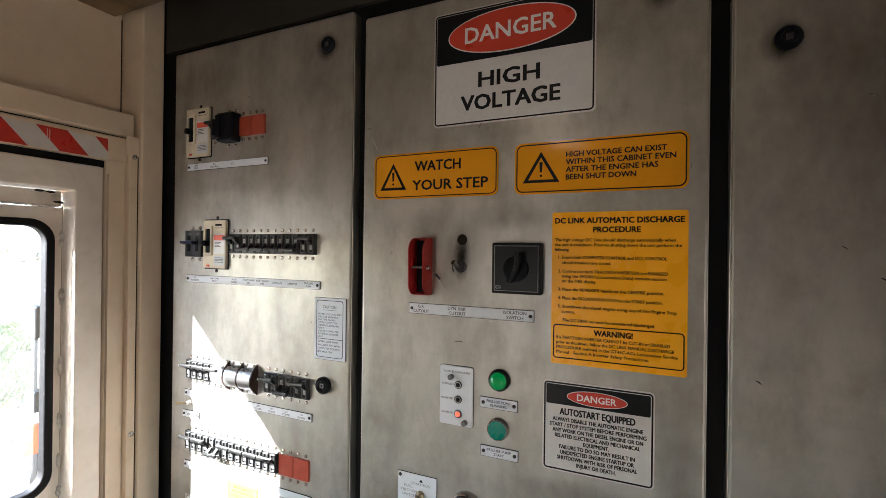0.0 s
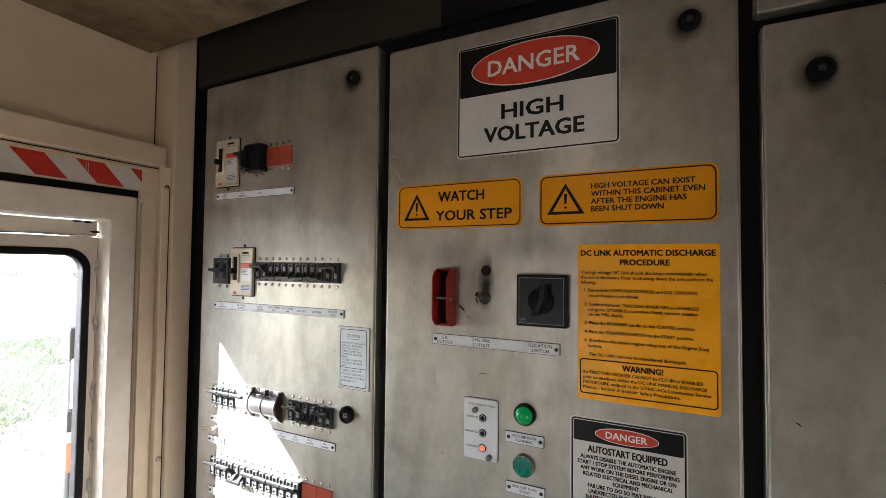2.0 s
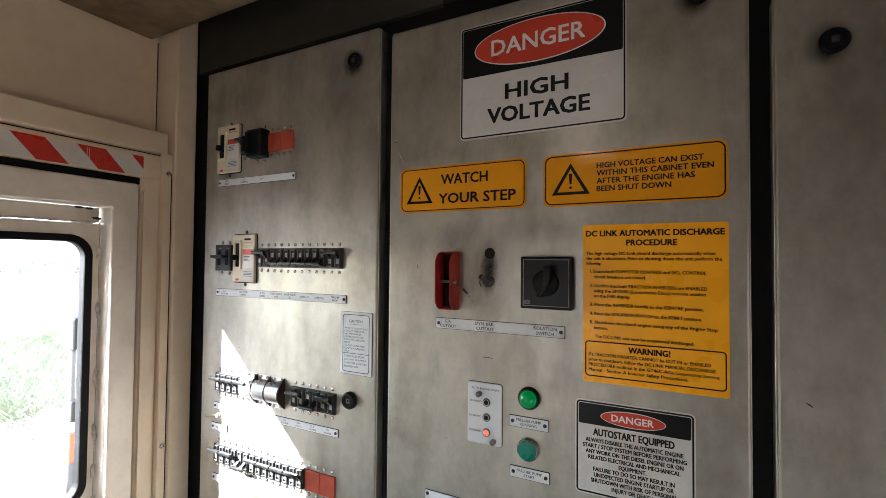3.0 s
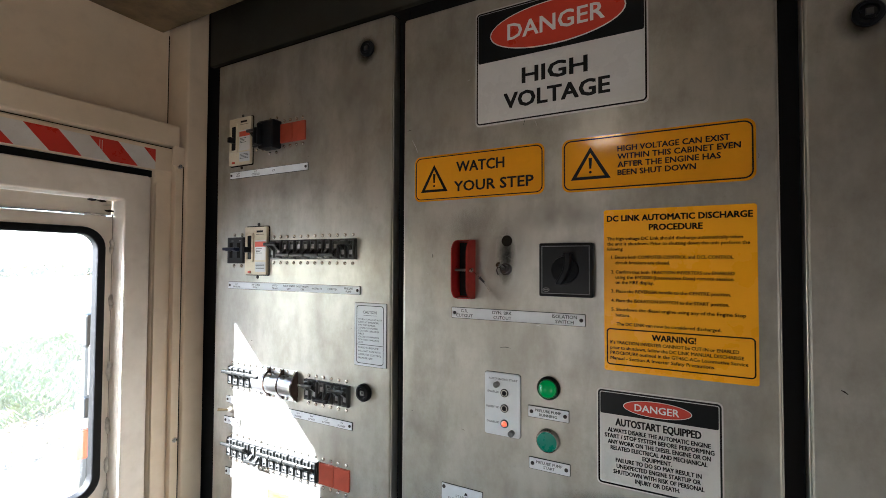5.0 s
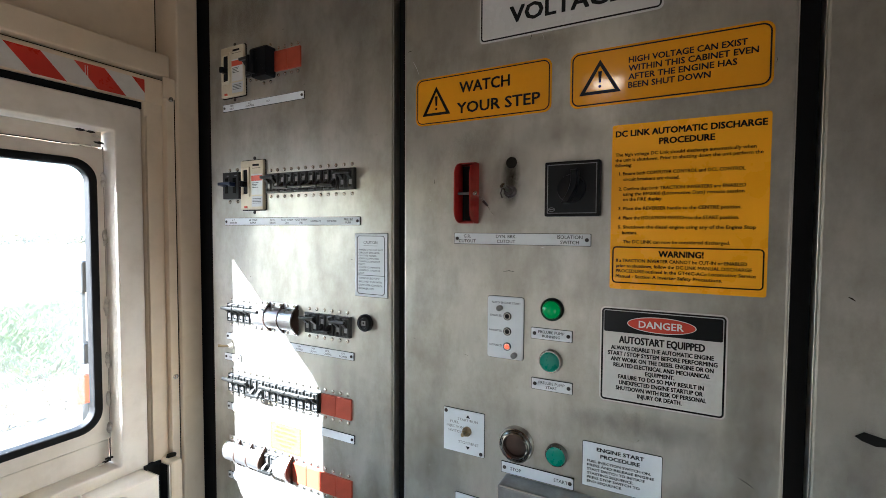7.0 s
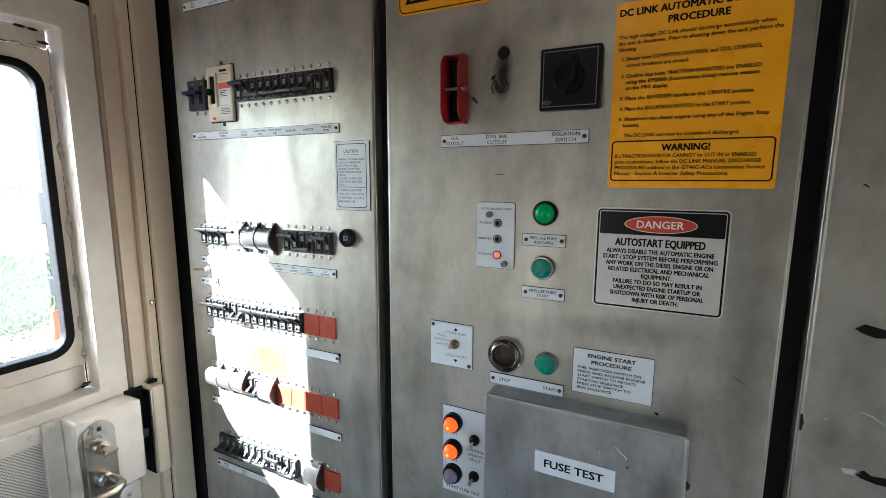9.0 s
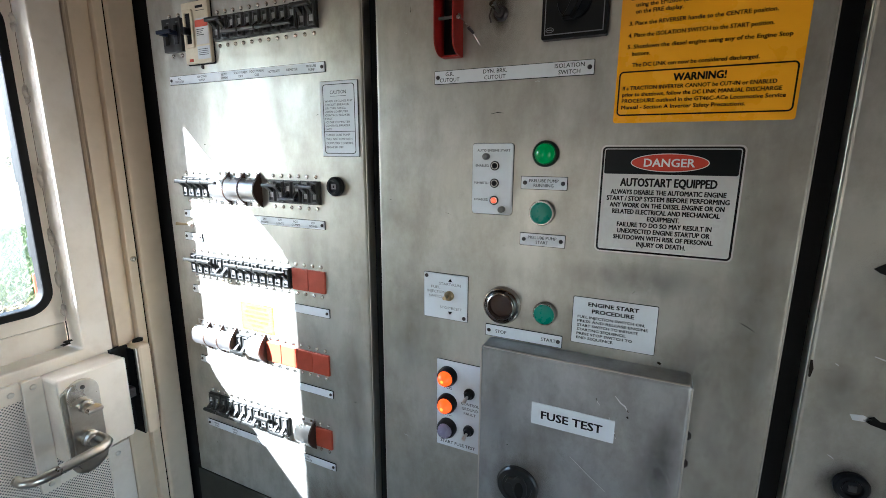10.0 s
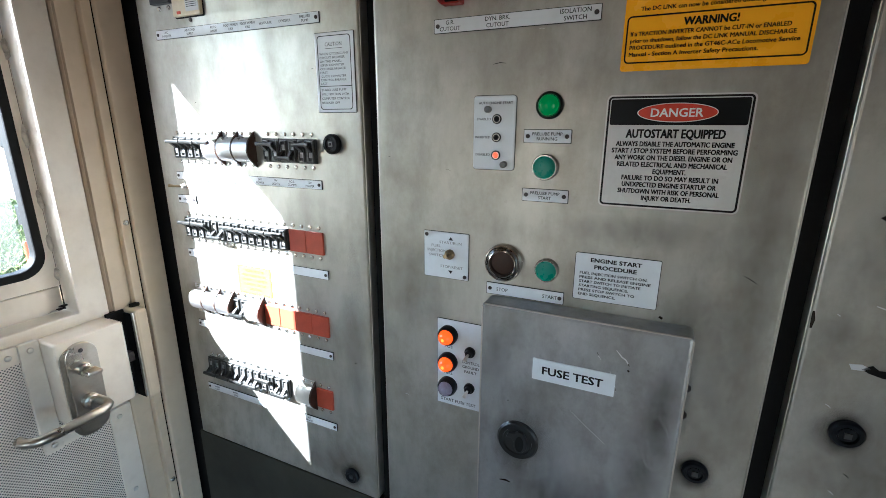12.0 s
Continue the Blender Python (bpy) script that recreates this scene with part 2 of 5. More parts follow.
def pane_material():
    m = bpy.data.materials.new("window_glass")
    m.use_nodes = True
    nt = m.node_tree
    nt.nodes.clear()
    out = nt.nodes.new("ShaderNodeOutputMaterial")
    g = nt.nodes.new("ShaderNodeBsdfGlossy")
    g.inputs["Roughness"].default_value = 0.02
    t = nt.nodes.new("ShaderNodeBsdfTransparent")
    t.inputs[0].default_value = (0.93, 0.95, 0.94, 1)
    fr = nt.nodes.new("ShaderNodeFresnel")
    mx = nt.nodes.new("ShaderNodeMixShader")
    nt.links.new(fr.outputs[0], mx.inputs[0])
    nt.links.new(t.outputs[0], mx.inputs[1])
    nt.links.new(g.outputs[0], mx.inputs[2])
    nt.links.new(mx.outputs[0], out.inputs[0])
    return m


GLASS = pane_material()


def dust_material():
    m = bpy.data.materials.new("dust_film")
    m.use_nodes = True
    nt = m.node_tree
    nt.nodes.clear()
    out = nt.nodes.new("ShaderNodeOutputMaterial")
    t = nt.nodes.new("ShaderNodeBsdfTransparent")
    d = nt.nodes.new("ShaderNodeBsdfTranslucent")
    d.inputs[0].default_value = (0.80, 0.80, 0.76, 1)
    mx = nt.nodes.new("ShaderNodeMixShader")
    n = noise_node(nt, 9, 5)
    nt.links.new(ramp(nt, n.outputs[0], 0.3, 0.75, 0.012, 0.045), mx.inputs[0])
    nt.links.new(t.outputs[0], mx.inputs[1])
    nt.links.new(d.outputs[0], mx.inputs[2])
    nt.links.new(mx.outputs[0], out.inputs[0])
    return m


DUST = dust_material()


def ground_material():
    m, nt, b = base_material("dry_ground", (0.4, 0.33, 0.24), 0.9)
    n1, n2 = noise_node(nt, 0.05, 6), noise_node(nt, 1.6, 6)
    c = mixed(nt, ramp(nt, n1.outputs[0], 0.4, 0.65, 0.0, 1.0), (0.16, 0.125, 0.085), (0.12, 0.095, 0.058))
    c = mixed(nt, ramp(nt, n2.outputs[0], 0.45, 0.7, 0.0, 0.6), c, (0.175, 0.14, 0.098))
    nt.links.new(c, b.inputs["Base Color"])
    bump(nt, b, n2.outputs[0], 0.6, 0.1)
    return m


def leaf_material(name, a, c):
    m, nt, b = base_material(name, a, 0.6)
    g = nt.nodes.new("ShaderNodeNewGeometry")
    nt.links.new(mixed(nt, g.outputs["Random Per Island"], a, c), b.inputs["Base Color"])
    return m


GROUND = ground_material()
GRASS = leaf_material("grass_blades", (0.075, 0.105, 0.026), (0.17, 0.175, 0.065))
STRAW = leaf_material("straw", (0.30, 0.22, 0.11), (0.46, 0.37, 0.22))
BUSH = leaf_material("far_scrub", (0.14, 0.125, 0.075), (0.22, 0.19, 0.12))


# ---- building tools ----
FRONT = Matrix(((1, 0, 0, 0), (0, 0, -1, 0), (0, 1, 0, 0), (0, 0, 0, 1)))   # u, v, out -> x, z, -y
SIDE = Matrix(((0, 0, 1, 0), (1, 0, 0, 0), (0, 1, 0, 0), (0, 0, 0, 1)))     # u, v, out -> y, z, x


def thing(name, loc, label, category, group="", kind=""):
    ob = new(name)
    ob.empty_display_size = 0.02
    ob.location = loc
    return tagged(ob, label, category, group, kind)


def root_place(ob):
    p = Vector((0, 0, 0))
    while ob:
        p += ob.location
        ob = ob.parent
    return p


def finish(bm, name, material, angle=35):
    """The mesh of bm: rounded edges smooth, wide flat faces flat up to their rims."""
    bmesh.ops.recalc_face_normals(bm, faces=bm.faces)
    for f in bm.faces:
        f.smooth = True
    for e in bm.edges:
        if len(e.link_faces) != 2:
            e.smooth = False
            continue
        bend = e.calc_face_angle(0)
        a, b = (f.calc_area() for f in e.link_faces)
        e.smooth = bend < radians(angle) and (bend < radians(5) or max(a, b) < 6 * min(a, b))
    me = bpy.data.meshes.new(name)
    bm.to_mesh(me)
    bm.free()
    me.materials.append(material)
    return me


def part(name, bm, material, parent, label=""):
    """One mesh under a thing, built in world places."""
    bmesh.ops.translate(bm, vec=-root_place(parent), verts=bm.verts)
    me = finish(bm, name, material)
    ob = new(name, me)
    ob.parent = parent
    return tagged(ob, label)


def single(name, bm, material, label, category, group="", kind="", at=None):
    """A thing, or a piece of the setting, that is one mesh."""
    lo = Vector([min(v.co[k] for v in bm.verts) for k in range(3)])
    hi = Vector([max(v.co[k] for v in bm.verts) for k in range(3)])
    c = Vector(at) if at else Vector(((lo.x + hi.x) / 2, (lo.y + hi.y) / 2, lo.z))
    bmesh.ops.translate(bm, vec=-c, verts=bm.verts)
    me = finish(bm, name, material)
    ob = new(name, me)
    ob.location = c
    return tagged(ob, label, category, group, kind)


def box(x0, x1, y0, y1, z0, z1, bevel=0.0, bm=None, seg=2):
    own = bmesh.new()
    bmesh.ops.create_cube(own, size=1.0)
    for v in own.verts:
        v.co = Vector(((x0, x1)[v.co.x > 0], (y0, y1)[v.co.y > 0], (z0, z1)[v.co.z > 0]))
    if bevel:
        bmesh.ops.bevel(own, geom=own.edges[:], offset=bevel, segments=seg, profile=0.5, affect="EDGES")
    return joined(bm, own)


def joined(bm, own):
    if bm is None:
        return own
    me = bpy.data.meshes.new("tmp")
    own.to_mesh(me)
    own.free()
    bm.from_mesh(me)
    bpy.data.meshes.remove(me)
    return bm


def rrect(u0, u1, v0, v1, r=0.0, n=5):
    if r <= 0:
        return [(u0, v0), (u1, v0), (u1, v1), (u0, v1)]
    out = []
    for cu, cv, a0 in ((u1 - r, v0 + r, -90), (u1 - r, v1 - r, 0), (u0 + r, v1 - r, 90), (u0 + r, v0 + r, 180)):
        for k in range(n + 1):
            a = radians(a0 + 90 * k / n)
            out.append((cu + r * math.cos(a), cv + r * math.sin(a)))
    return out


def ellipse(cu, cv, a, b, n=40):
    return [(cu + a * math.cos(2 * math.pi * k / n), cv + b * math.sin(2 * math.pi * k / n)) for k in range(n)]


def prism(outline, w0, w1, m=FRONT, holes=(), bm=None, bevel=0.0):
    """A flat plate with thickness from w0 to w1 along the outward way of m."""
    own = bmesh.new()
    if holes:
        edges = []
        for loop in (outline, *holes):
            vs = [own.verts.new((u, v, w0)) for u, v in loop]
            edges += [own.edges.new((vs[k], vs[(k + 1) % len(vs)])) for k in range(len(vs))]
        bmesh.ops.triangle_fill(own, edges=edges, use_beauty=True, use_dissolve=False)
    else:
        own.faces.new([own.verts.new((u, v, w0)) for u, v in outline])
    if w1 != w0:
        g = bmesh.ops.extrude_face_region(own, geom=own.faces[:])
        bmesh.ops.translate(own, vec=(0, 0, w1 - w0), verts=[e for e in g["geom"] if isinstance(e, bmesh.types.BMVert)])
        if bevel:
            far = [e for e in own.edges if all(abs(v.co.z - w1) < 1e-7 for v in e.verts) and len(e.link_faces) == 2
                   and abs(e.calc_face_angle(0)) > 0.5]
            bmesh.ops.bevel(own, geom=far, offset=bevel, segments=2, profile=0.5, affect="EDGES")
    bmesh.ops.transform(own, matrix=m, verts=own.verts)
    return joined(bm, own)


def lathe(cu, cv, profile, m=FRONT, n=24, bm=None):
    """A turned body about the outward way: profile of (radius, out)."""
    own = bmesh.new()
    rings = []
    for r, w in profile:
        if r < 1e-6:
            rings.append([own.verts.new((cu, cv, w))])
        else:
            rings.append([own.verts.new((cu + r * math.cos(2 * math.pi * k / n), cv + r * math.sin(2 * math.pi * k / n), w)) for k in range(n)])
    for a, b in zip(rings, rings[1:]):
        for k in range(n):
            q = [a[k % len(a)], a[(k + 1) % len(a)], b[(k + 1) % len(b)], b[k % len(b)]]
            q = [v for i, v in enumerate(q) if v not in q[:i]]
            if len(q) > 2:
                own.faces.new(q)
    bmesh.ops.transform(own, matrix=m, verts=own.verts)
    return joined(bm, own)


def tube(points, radius, n=12, bm=None):
    """A round bar along points, capped."""
    own = bmesh.new()
    rings = []
    pts = [Vector(p) for p in points]
    for k, p in enumerate(pts):
        way = (pts[min(k + 1, len(pts) - 1)] - pts[max(k - 1, 0)]).normalized()
        side = way.cross(Vector((0.3, 0.2, 0.93))).normalized()
        up = way.cross(side)
        r = radius[k] if isinstance(radius, (list, tuple)) else radius
        rings.append([own.verts.new(p + r * (math.cos(2 * math.pi * j / n) * side + math.sin(2 * math.pi * j / n) * up)) for j in range(n)])
    for a, b in zip(rings, rings[1:]):
        for j in range(n):
            own.faces.new((a[j], a[(j + 1) % n], b[(j + 1) % n], b[j]))
    own.faces.new(rings[0])
    own.faces.new(rings[-1])
    return joined(bm, own)


def text_size(body, bold):
    cu = bpy.data.curves.new("text", "FONT")
    cu.body, cu.size, cu.resolution_u, cu.offset = body, 1.0, 2, bold
    ob = bpy.data.objects.new("text", cu)
    me = bpy.data.meshes.new_from_object(ob)
    bpy.data.objects.remove(ob)
    bpy.data.curves.remove(cu)
    return me


CAP = None


def lettering(name, lines, w, material, parent, m=FRONT, label="", bold=0.012):
    """Rows of (text, u, v of the capitals' middle, capital height, width or 0, 'l', 'c' or 'r') as one flat mesh at w."""
    global CAP
    if CAP is None:
        me = text_size("H", 0.0)
        ys = [v.co.y for v in me.vertices]
        CAP = (max(ys) - min(ys))
        bpy.data.meshes.remove(me)
    bm = bmesh.new()
    strikes = [(0, 0)] if bold <= 0 else [(-1, -0.7), (1, -0.7), (1, 0.7), (-1, 0.7)]
    for body, u, v, cap, width, side in lines:
        me = text_size(body, 0.0)
        xs = [q.co.x for q in me.vertices]
        sy = cap / CAP
        sx = width / (max(xs) - min(xs)) if width else sy
        wide = (max(xs) - min(xs)) * sx
        left = {"l": u, "c": u - wide / 2, "r": u - wide}[side] - min(xs) * sx
        places = [q.co.copy() for q in me.vertices]
        for k, (dx, dy) in enumerate(strikes):
            for q, p in zip(me.vertices, places):
                q.co = Vector((left + p.x * sx + dx * bold * sy, v - cap / 2 + (p.y + dy * bold) * sy, w + 0.00003 * k))
            bm.from_mesh(me)
        bpy.data.meshes.remove(me)
    bmesh.ops.transform(bm, matrix=m, verts=bm.verts)
    return part(name, bm, material, parent, label)


def bars(name, rows, w, material, parent, m=FRONT):
    """Plain bars (u0, u1, v middle, height) for unreadable writing."""
    for u0, u1, v, h in rows:
        part(name, prism([(u0, v - h / 2), (u1, v - h / 2), (u1, v + h / 2), (u0, v + h / 2)], w, w, m), material, parent)


def screw_profile(r, w):
    return [(r, w), (r, w + r * 0.25), (r * 0.8, w + r * 0.55), (r * 0.4, w + r * 0.7), (0, w + r * 0.72)]


def screw(u, v, r, w, parent, material=None, m=FRONT, name="screw"):
    return part(name, lathe(u, v, screw_profile(r, w), m, 10), material or SCREW, parent)


# ---- setting ----
def build_shell():
    T = 0.08
    single("floor", box(-1.3, 2.1, -2.7, 0.6, -0.1, 0.0), FLOOR, "worn grey vinyl cab floor", "floor", kind="structure")
    single("ceiling", box(-1.10, 2.0, -2.6, -0.052, 2.158, 2.20, 0.004), CEILING, "stained grey padded ceiling liner panel", "ceiling", kind="structure")
    single("ceiling_recess", box(-1.3, 2.1, -2.7, 0.6, 2.42, 2.5), TAN_DARK, "dark recess above the ceiling liner", "ceiling", kind="structure")
    # rear of the cab
    single("wall_south", prism(rrect(-1.2, 2.0, 0, 2.42), 2.52, 2.6, FRONT, [rrect(-0.97, -0.66, 0.50, 1.50, 0.05)]),
           TAN_DARK, "dark brown grimy rear cab wall with a tall window", "wall", kind="structure")
    single("wall_east", prism(rrect(-2.6, 0.6, 0, 2.42), 1.5, 1.58, SIDE, [rrect(-2.45, -0.90, 0.40, 1.52, 0.03)]),
           TAN, "tan painted cab side wall with a wide open window", "wall", kind="structure")
    single("wall_north", box(-1.3, 2.0, 0.5, 0.58, 0, 2.42), STEEL_DARK, "dark cabinet back wall", "wall", kind="structure")
    # side wall with the door opening and a driver's window
    single("wall_west", prism(rrect(-2.6, 0.6, 0, 2.42), -1.17, -1.10, SIDE, [rrect(-0.78, -0.09, 0.02, 1.82)]),
           PAINT, "cream painted steel side wall above the cab door", "wall", kind="structure")


build_shell()


# Unseen partition, added to keep the east window's light off the side door.
single("side_partition", box(0.46, 0.50, -0.30, 0.0, 0.0, 2.40, 0.004), TAN_DARK, "unseen dark brown partition added to shade the side door", "partition", kind="structure")
# Unseen pale lining, added for the steel doors to reflect.
single("wall_cladding", box(-1.10, -1.03, -2.5, -0.86, 0.0, 1.80, 0.01), PAINT, "unseen cream lining added to brighten the steel doors' reflections", "cladding", kind="structure")


def build_door_surround():
    post = single("door_post", prism(rrect(-0.036, 0.0125, 0, 2.42, 0.004, 3), -1.13, -1.025, SIDE, bevel=0.003), PAINT,
                  "cream painted corner post beside the cab door", "post", kind="structure")
    jamb = thing("door_jamb", (-1.06, -0.07, 0), "cream painted door jamb with a rounded recess and rivets", "door jamb", kind="structure")
    part("jamb_strip", prism(rrect(-0.0955, -0.052, 0, 1.882), -1.12, -1.048, SIDE, bevel=0.006), PAINT, jamb)
    part("jamb_ridge", prism(rrect(-0.093, -0.070, 0.872, 1.80, 0.005, 3), -1.06, -1.041, SIDE, bevel=0.006), PAINT, jamb)
    part("jamb_lip", prism(rrect(-0.056, -0.0385, 0, 1.88, 0.002, 2), -1.10, -1.034, SIDE, bevel=0.002), PAINT, jamb)
    part("seam", box(-1.09, -1.036, -0.0385, -0.0360, 0, 1.88), GRIME, jamb, "dirty seam beside the post")
    for z in (1.842, 1.236, 0.62):
        screw(-0.0465, z, 0.006, -1.034, jamb, SCREW, SIDE, "rivet")
    part("tab", prism(rrect(-0.064, -0.0385, 1.842, 1.885, 0.003, 3), -1.034, -1.031, SIDE), PAINT, jamb)
    head = thing("door_header", (-1.06, -0.4, 1.82), "cream painted door header with a heavy square rail", "door header", kind="structure")
    part("header_plate", prism(rrect(-2.6, -0.052, 1.8265, 1.8815), -1.12, -1.046, SIDE, bevel=0.004), PAINT, head)
    part("rail", prism(rrect(-2.6, -0.049, 1.884, 1.932, 0.004, 3), -1.10, -1.030, SIDE, bevel=0.004), PAINT, head)
    part("gasket", prism(rrect(-0.78, -0.0955, 1.812, 1.8262), -1.10, -1.054, SIDE), RUBBER, head, "black rubber door gasket")
    part("side_gasket", prism(rrect(-0.1025, -0.0957, 0.05, 1.812), -1.10, -1.060, SIDE), RUBBER, head, "black rubber door gasket")
    # Dark strip stands in for the shade under the rail.
    part("rail_shadow_gap", prism(rrect(-2.6, -0.052, 1.8817, 1.8838), -1.10, -1.052, SIDE), GRIME, head, "dark strip for the shade in the gap below the rail")
    # Thin dark strips draw the wall's edges at the post and the rail.
    part("wall_seam", box(-1.10, -1.0990, -0.0386, -0.0368, 1.93, 2.158), GRIME, head, "dark seam beside the post")
    part("rail_seam", box(-1.10, -1.0960, -2.5, -0.050, 1.9322, 1.9355), GRIME, head, "dark seam above the rail")
    # striped warning tape
    tape = thing("warning_tape", (-1.044, -0.3, 1.828), "red and white diagonal striped reflective tape above the door", "tape")
    z0, z1, y1 = 1.829, 1.872, -0.094
    lean, step, wide = 0.038, 0.0995, 0.050
    part("backing", prism(rrect(-0.80, y1, z0, z1), -1.0455, -1.0445, SIDE), TAPEWHITE, tape, "white reflective tape")
    for k in range(7):
        a = -0.118 - k * step
        quad = [(a + lean, z0), (a + lean + wide, z0), (a + wide, z1), (a, z1)]
        if k == 0:
            cut = z1 - (y1 - a) / lean * (z1 - z0)
            quad = [(y1, cut), (y1, z1), (a, z1)]
        part("stripe", prism(quad, -1.0442, -1.0438, SIDE), TAPERED, tape)
    for u, v in ((-0.2005, 1.850), (-0.1965, 1.850)):
        part("scratch", prism(rrect(u, u + 0.001, 1.836, 1.868), -1.0437, -1.0436, SIDE), TAPEWHITE, tape)
    # upper panel seam line
    return post


build_door_surround()


def build_cab_door():
    door = thing("cab_door", (-1.06, -0.44, 0.02), "cream painted steel cab door with window and lever handle, closed", "door", kind="structure")
    part("slab", prism(rrect(-0.775, -0.103, 0.03, 1.8105, 0.006, 3), -1.10, -1.042, SIDE, [rrect(-0.56, -0.1535, 1.081, 1.757, 0.004, 3)], bevel=0.003), DOORPAINT, door)
    frame_ = part("window_frame", prism(rrect(-0.557, -0.1555, 1.1320, 1.722, 0.003, 3), -1.098, -1.078, SIDE, [rrect(-0.481, -0.180, 1.168, 1.688, 0.034, 7)], bevel=0.002), DOORPAINT, door)
    part("top_filler", prism(rrect(-0.557, -0.157, 1.7245, 1.7555), -1.098, -1.0835, SIDE, bevel=0.002), DOORPAINT, door)
    part("bottom_filler", prism(rrect(-0.557, -0.157, 1.0825, 1.1300), -1.098, -1.0835, SIDE, bevel=0.002), DOORPAINT, door)
    part("lower_seam", prism(rrect(-0.557, -0.157, 1.1300, 1.1320), -1.098, -1.0860, SIDE), GRIME, door, "dark dirty seam")
    part("gasket", prism(rrect(-0.491, -0.170, 1.158, 1.698, 0.042, 7), -1.094, -1.074, SIDE, [rrect(-0.476, -0.1855, 1.173, 1.6835, 0.031, 7)], bevel=0.003), RUBBER, frame_, "black rubber window gasket")
    g = part("glass", prism(rrect(-0.481, -0.180, 1.168, 1.688, 0.034, 7), -1.100, -1.096, SIDE), GLASS, frame_, "clear window pane")
    g.visible_shadow = False
    film = part("dust_film", prism(rrect(-0.478, -0.193, 1.180, 1.685, 0.03, 7), -1.0945, -1.0945, SIDE), DUST, frame_, "thin dust on the pane")
    film.visible_shadow = False
    # beads of sealant along the frame
    rnd = random.Random(4)
    for z, ln in ((1.66, 0.030), (1.545, 0.034), (1.405, 0.040), (1.295, 0.034), (1.215, 0.032), (1.155, 0.024)):
        bm = bmesh.new()
        pts = [(-1.079 + 0.002 * rnd.random(), -0.1585 + 0.003 * (rnd.random() - 0.5), z + ln * (k / 5 - 0.5)) for k in range(6)]
        tube(pts, [0.0018, 0.0042, 0.0048, 0.0040, 0.0046, 0.0018], 8, bm)
        part("sealant_bead", bm, BEAD, frame_)
    bm = tube([(-1.079, -0.158, 1.085 + 0.64 * k / 12) for k in range(13)], 0.0012, 6)
    part("seam", bm, GRIME, frame_, "dark dirty seam")
    for y, z in ((-0.166, 1.0875), (-0.176, 1.086), (-0.160, 1.092), (-0.172, 1.7245), (-0.186, 1.7240), (-0.164, 1.733), (-0.205, 1.7238), (-0.168, 1.745), (-0.178, 1.752), (-0.196, 1.7525)):
        bm = bmesh.new()
        bmesh.ops.create_icosphere(bm, subdivisions=2, radius=0.006)
        for v in bm.verts:
            v.co = Vector((v.co.x * 0.6, v.co.y * (1.2 + rnd.random()), v.co.z * 0.5)) * (0.8 + 0.4 * noise.noise(v.co * 300 + Vector((y * 90, z * 70, 0)))) + Vector((-1.078, y, z))
        part("sealant_bead", bm, GRIME if -0.1665 < y or z > 1.75 else BEAD, frame_)
    bm = tube([(-1.0805, -0.5 + 0.03 * k, 1.7235 + 0.0006 * math.sin(k)) for k in range(12)], 0.0011, 6)
    part("seam", bm, GRIME, frame_, "dark dirty seam")
    # lower half: perforated sheet held by riveted strips
    part("perforated_panel", prism(rrect(-0.74, -0.142, 0.12, 1.048), -1.042, -1.038, SIDE), PERF, door, "perforated cream metal panel with fine holes")
    part("edge_strip", prism(rrect(-0.145, -0.1035, 0.10, 0.862, 0.003, 2), -1.042, -1.034, SIDE, bevel=0.001), DOORPAINT, door)
    part("upright_strip", prism(rrect(-0.257, -0.228, 0.842, 1.062, 0.003, 2), -1.04, -1.030, SIDE, bevel=0.001), DOORPAINT, door)
    part("top_strip", prism(rrect(-0.74, -0.2575, 1.030, 1.062, 0.003, 2), -1.041, -1.033, SIDE, bevel=0.001), DOORPAINT, door)
    part("short_strip", prism(rrect(-0.2275, -0.1455, 0.842, 0.864, 0.003, 2), -1.041, -1.033, SIDE, bevel=0.001), DOORPAINT, door)
    for y, z, w in ((-0.242, 1.048, -1.030), (-0.272, 1.046, -1.033), (-0.34, 1.046, -1.033), (-0.40, 1.046, -1.033), (-0.46, 1.046, -1.033), (-0.128, 0.842, -1.034), (-0.126, 0.66, -1.034), (-0.242, 0.856, -1.030), (-0.198, 0.853, -1.033)):
        screw(y, z, 0.0052, w, door, SATIN, SIDE, "rivet")
    part("lock_box", prism(rrect(-0.227, -0.1145, 0.893, 1.059, 0.006, 4), -1.042, -0.987, SIDE, bevel=0.003), DOORPAINT, door)
    plate = part("lock_plate", prism(rrect(-0.219, -0.167, 0.872, 1.050, 0.0255, 8), -0.987, -0.980, SIDE, bevel=0.0015), LOCKMETAL, door, "worn satin metal lock plate with rounded ends")
    part("lock_plate_back", prism(rrect(-0.226, -0.171, 0.868, 1.046, 0.026, 8), -0.9872, -0.9835, SIDE), LOCKMETAL, plate)
    screw(-0.193, 1.036, 0.004, -0.980, plate, DARKSCREW, SIDE)
    part("thumb_turn", lathe(-0.193, 0.999, [(0.012, -0.980), (0.012, -0.974), (0.0075, -0.973), (0.0075, -0.963), (0, -0.963)], SIDE, 20), LOCKMETAL, plate)
    part("turn_grip", box(-0.968, -0.945, -0.206, -0.180, 0.9955, 1.0035, 0.003), LOCKMETAL, plate)
    part("collar", lathe(-0.195, 0.936, [(0.0145, -0.980), (0.0145, -0.970), (0.011, -0.968), (0.010, -0.960), (0, -0.960)], SIDE, 20), LOCKMETAL, plate)
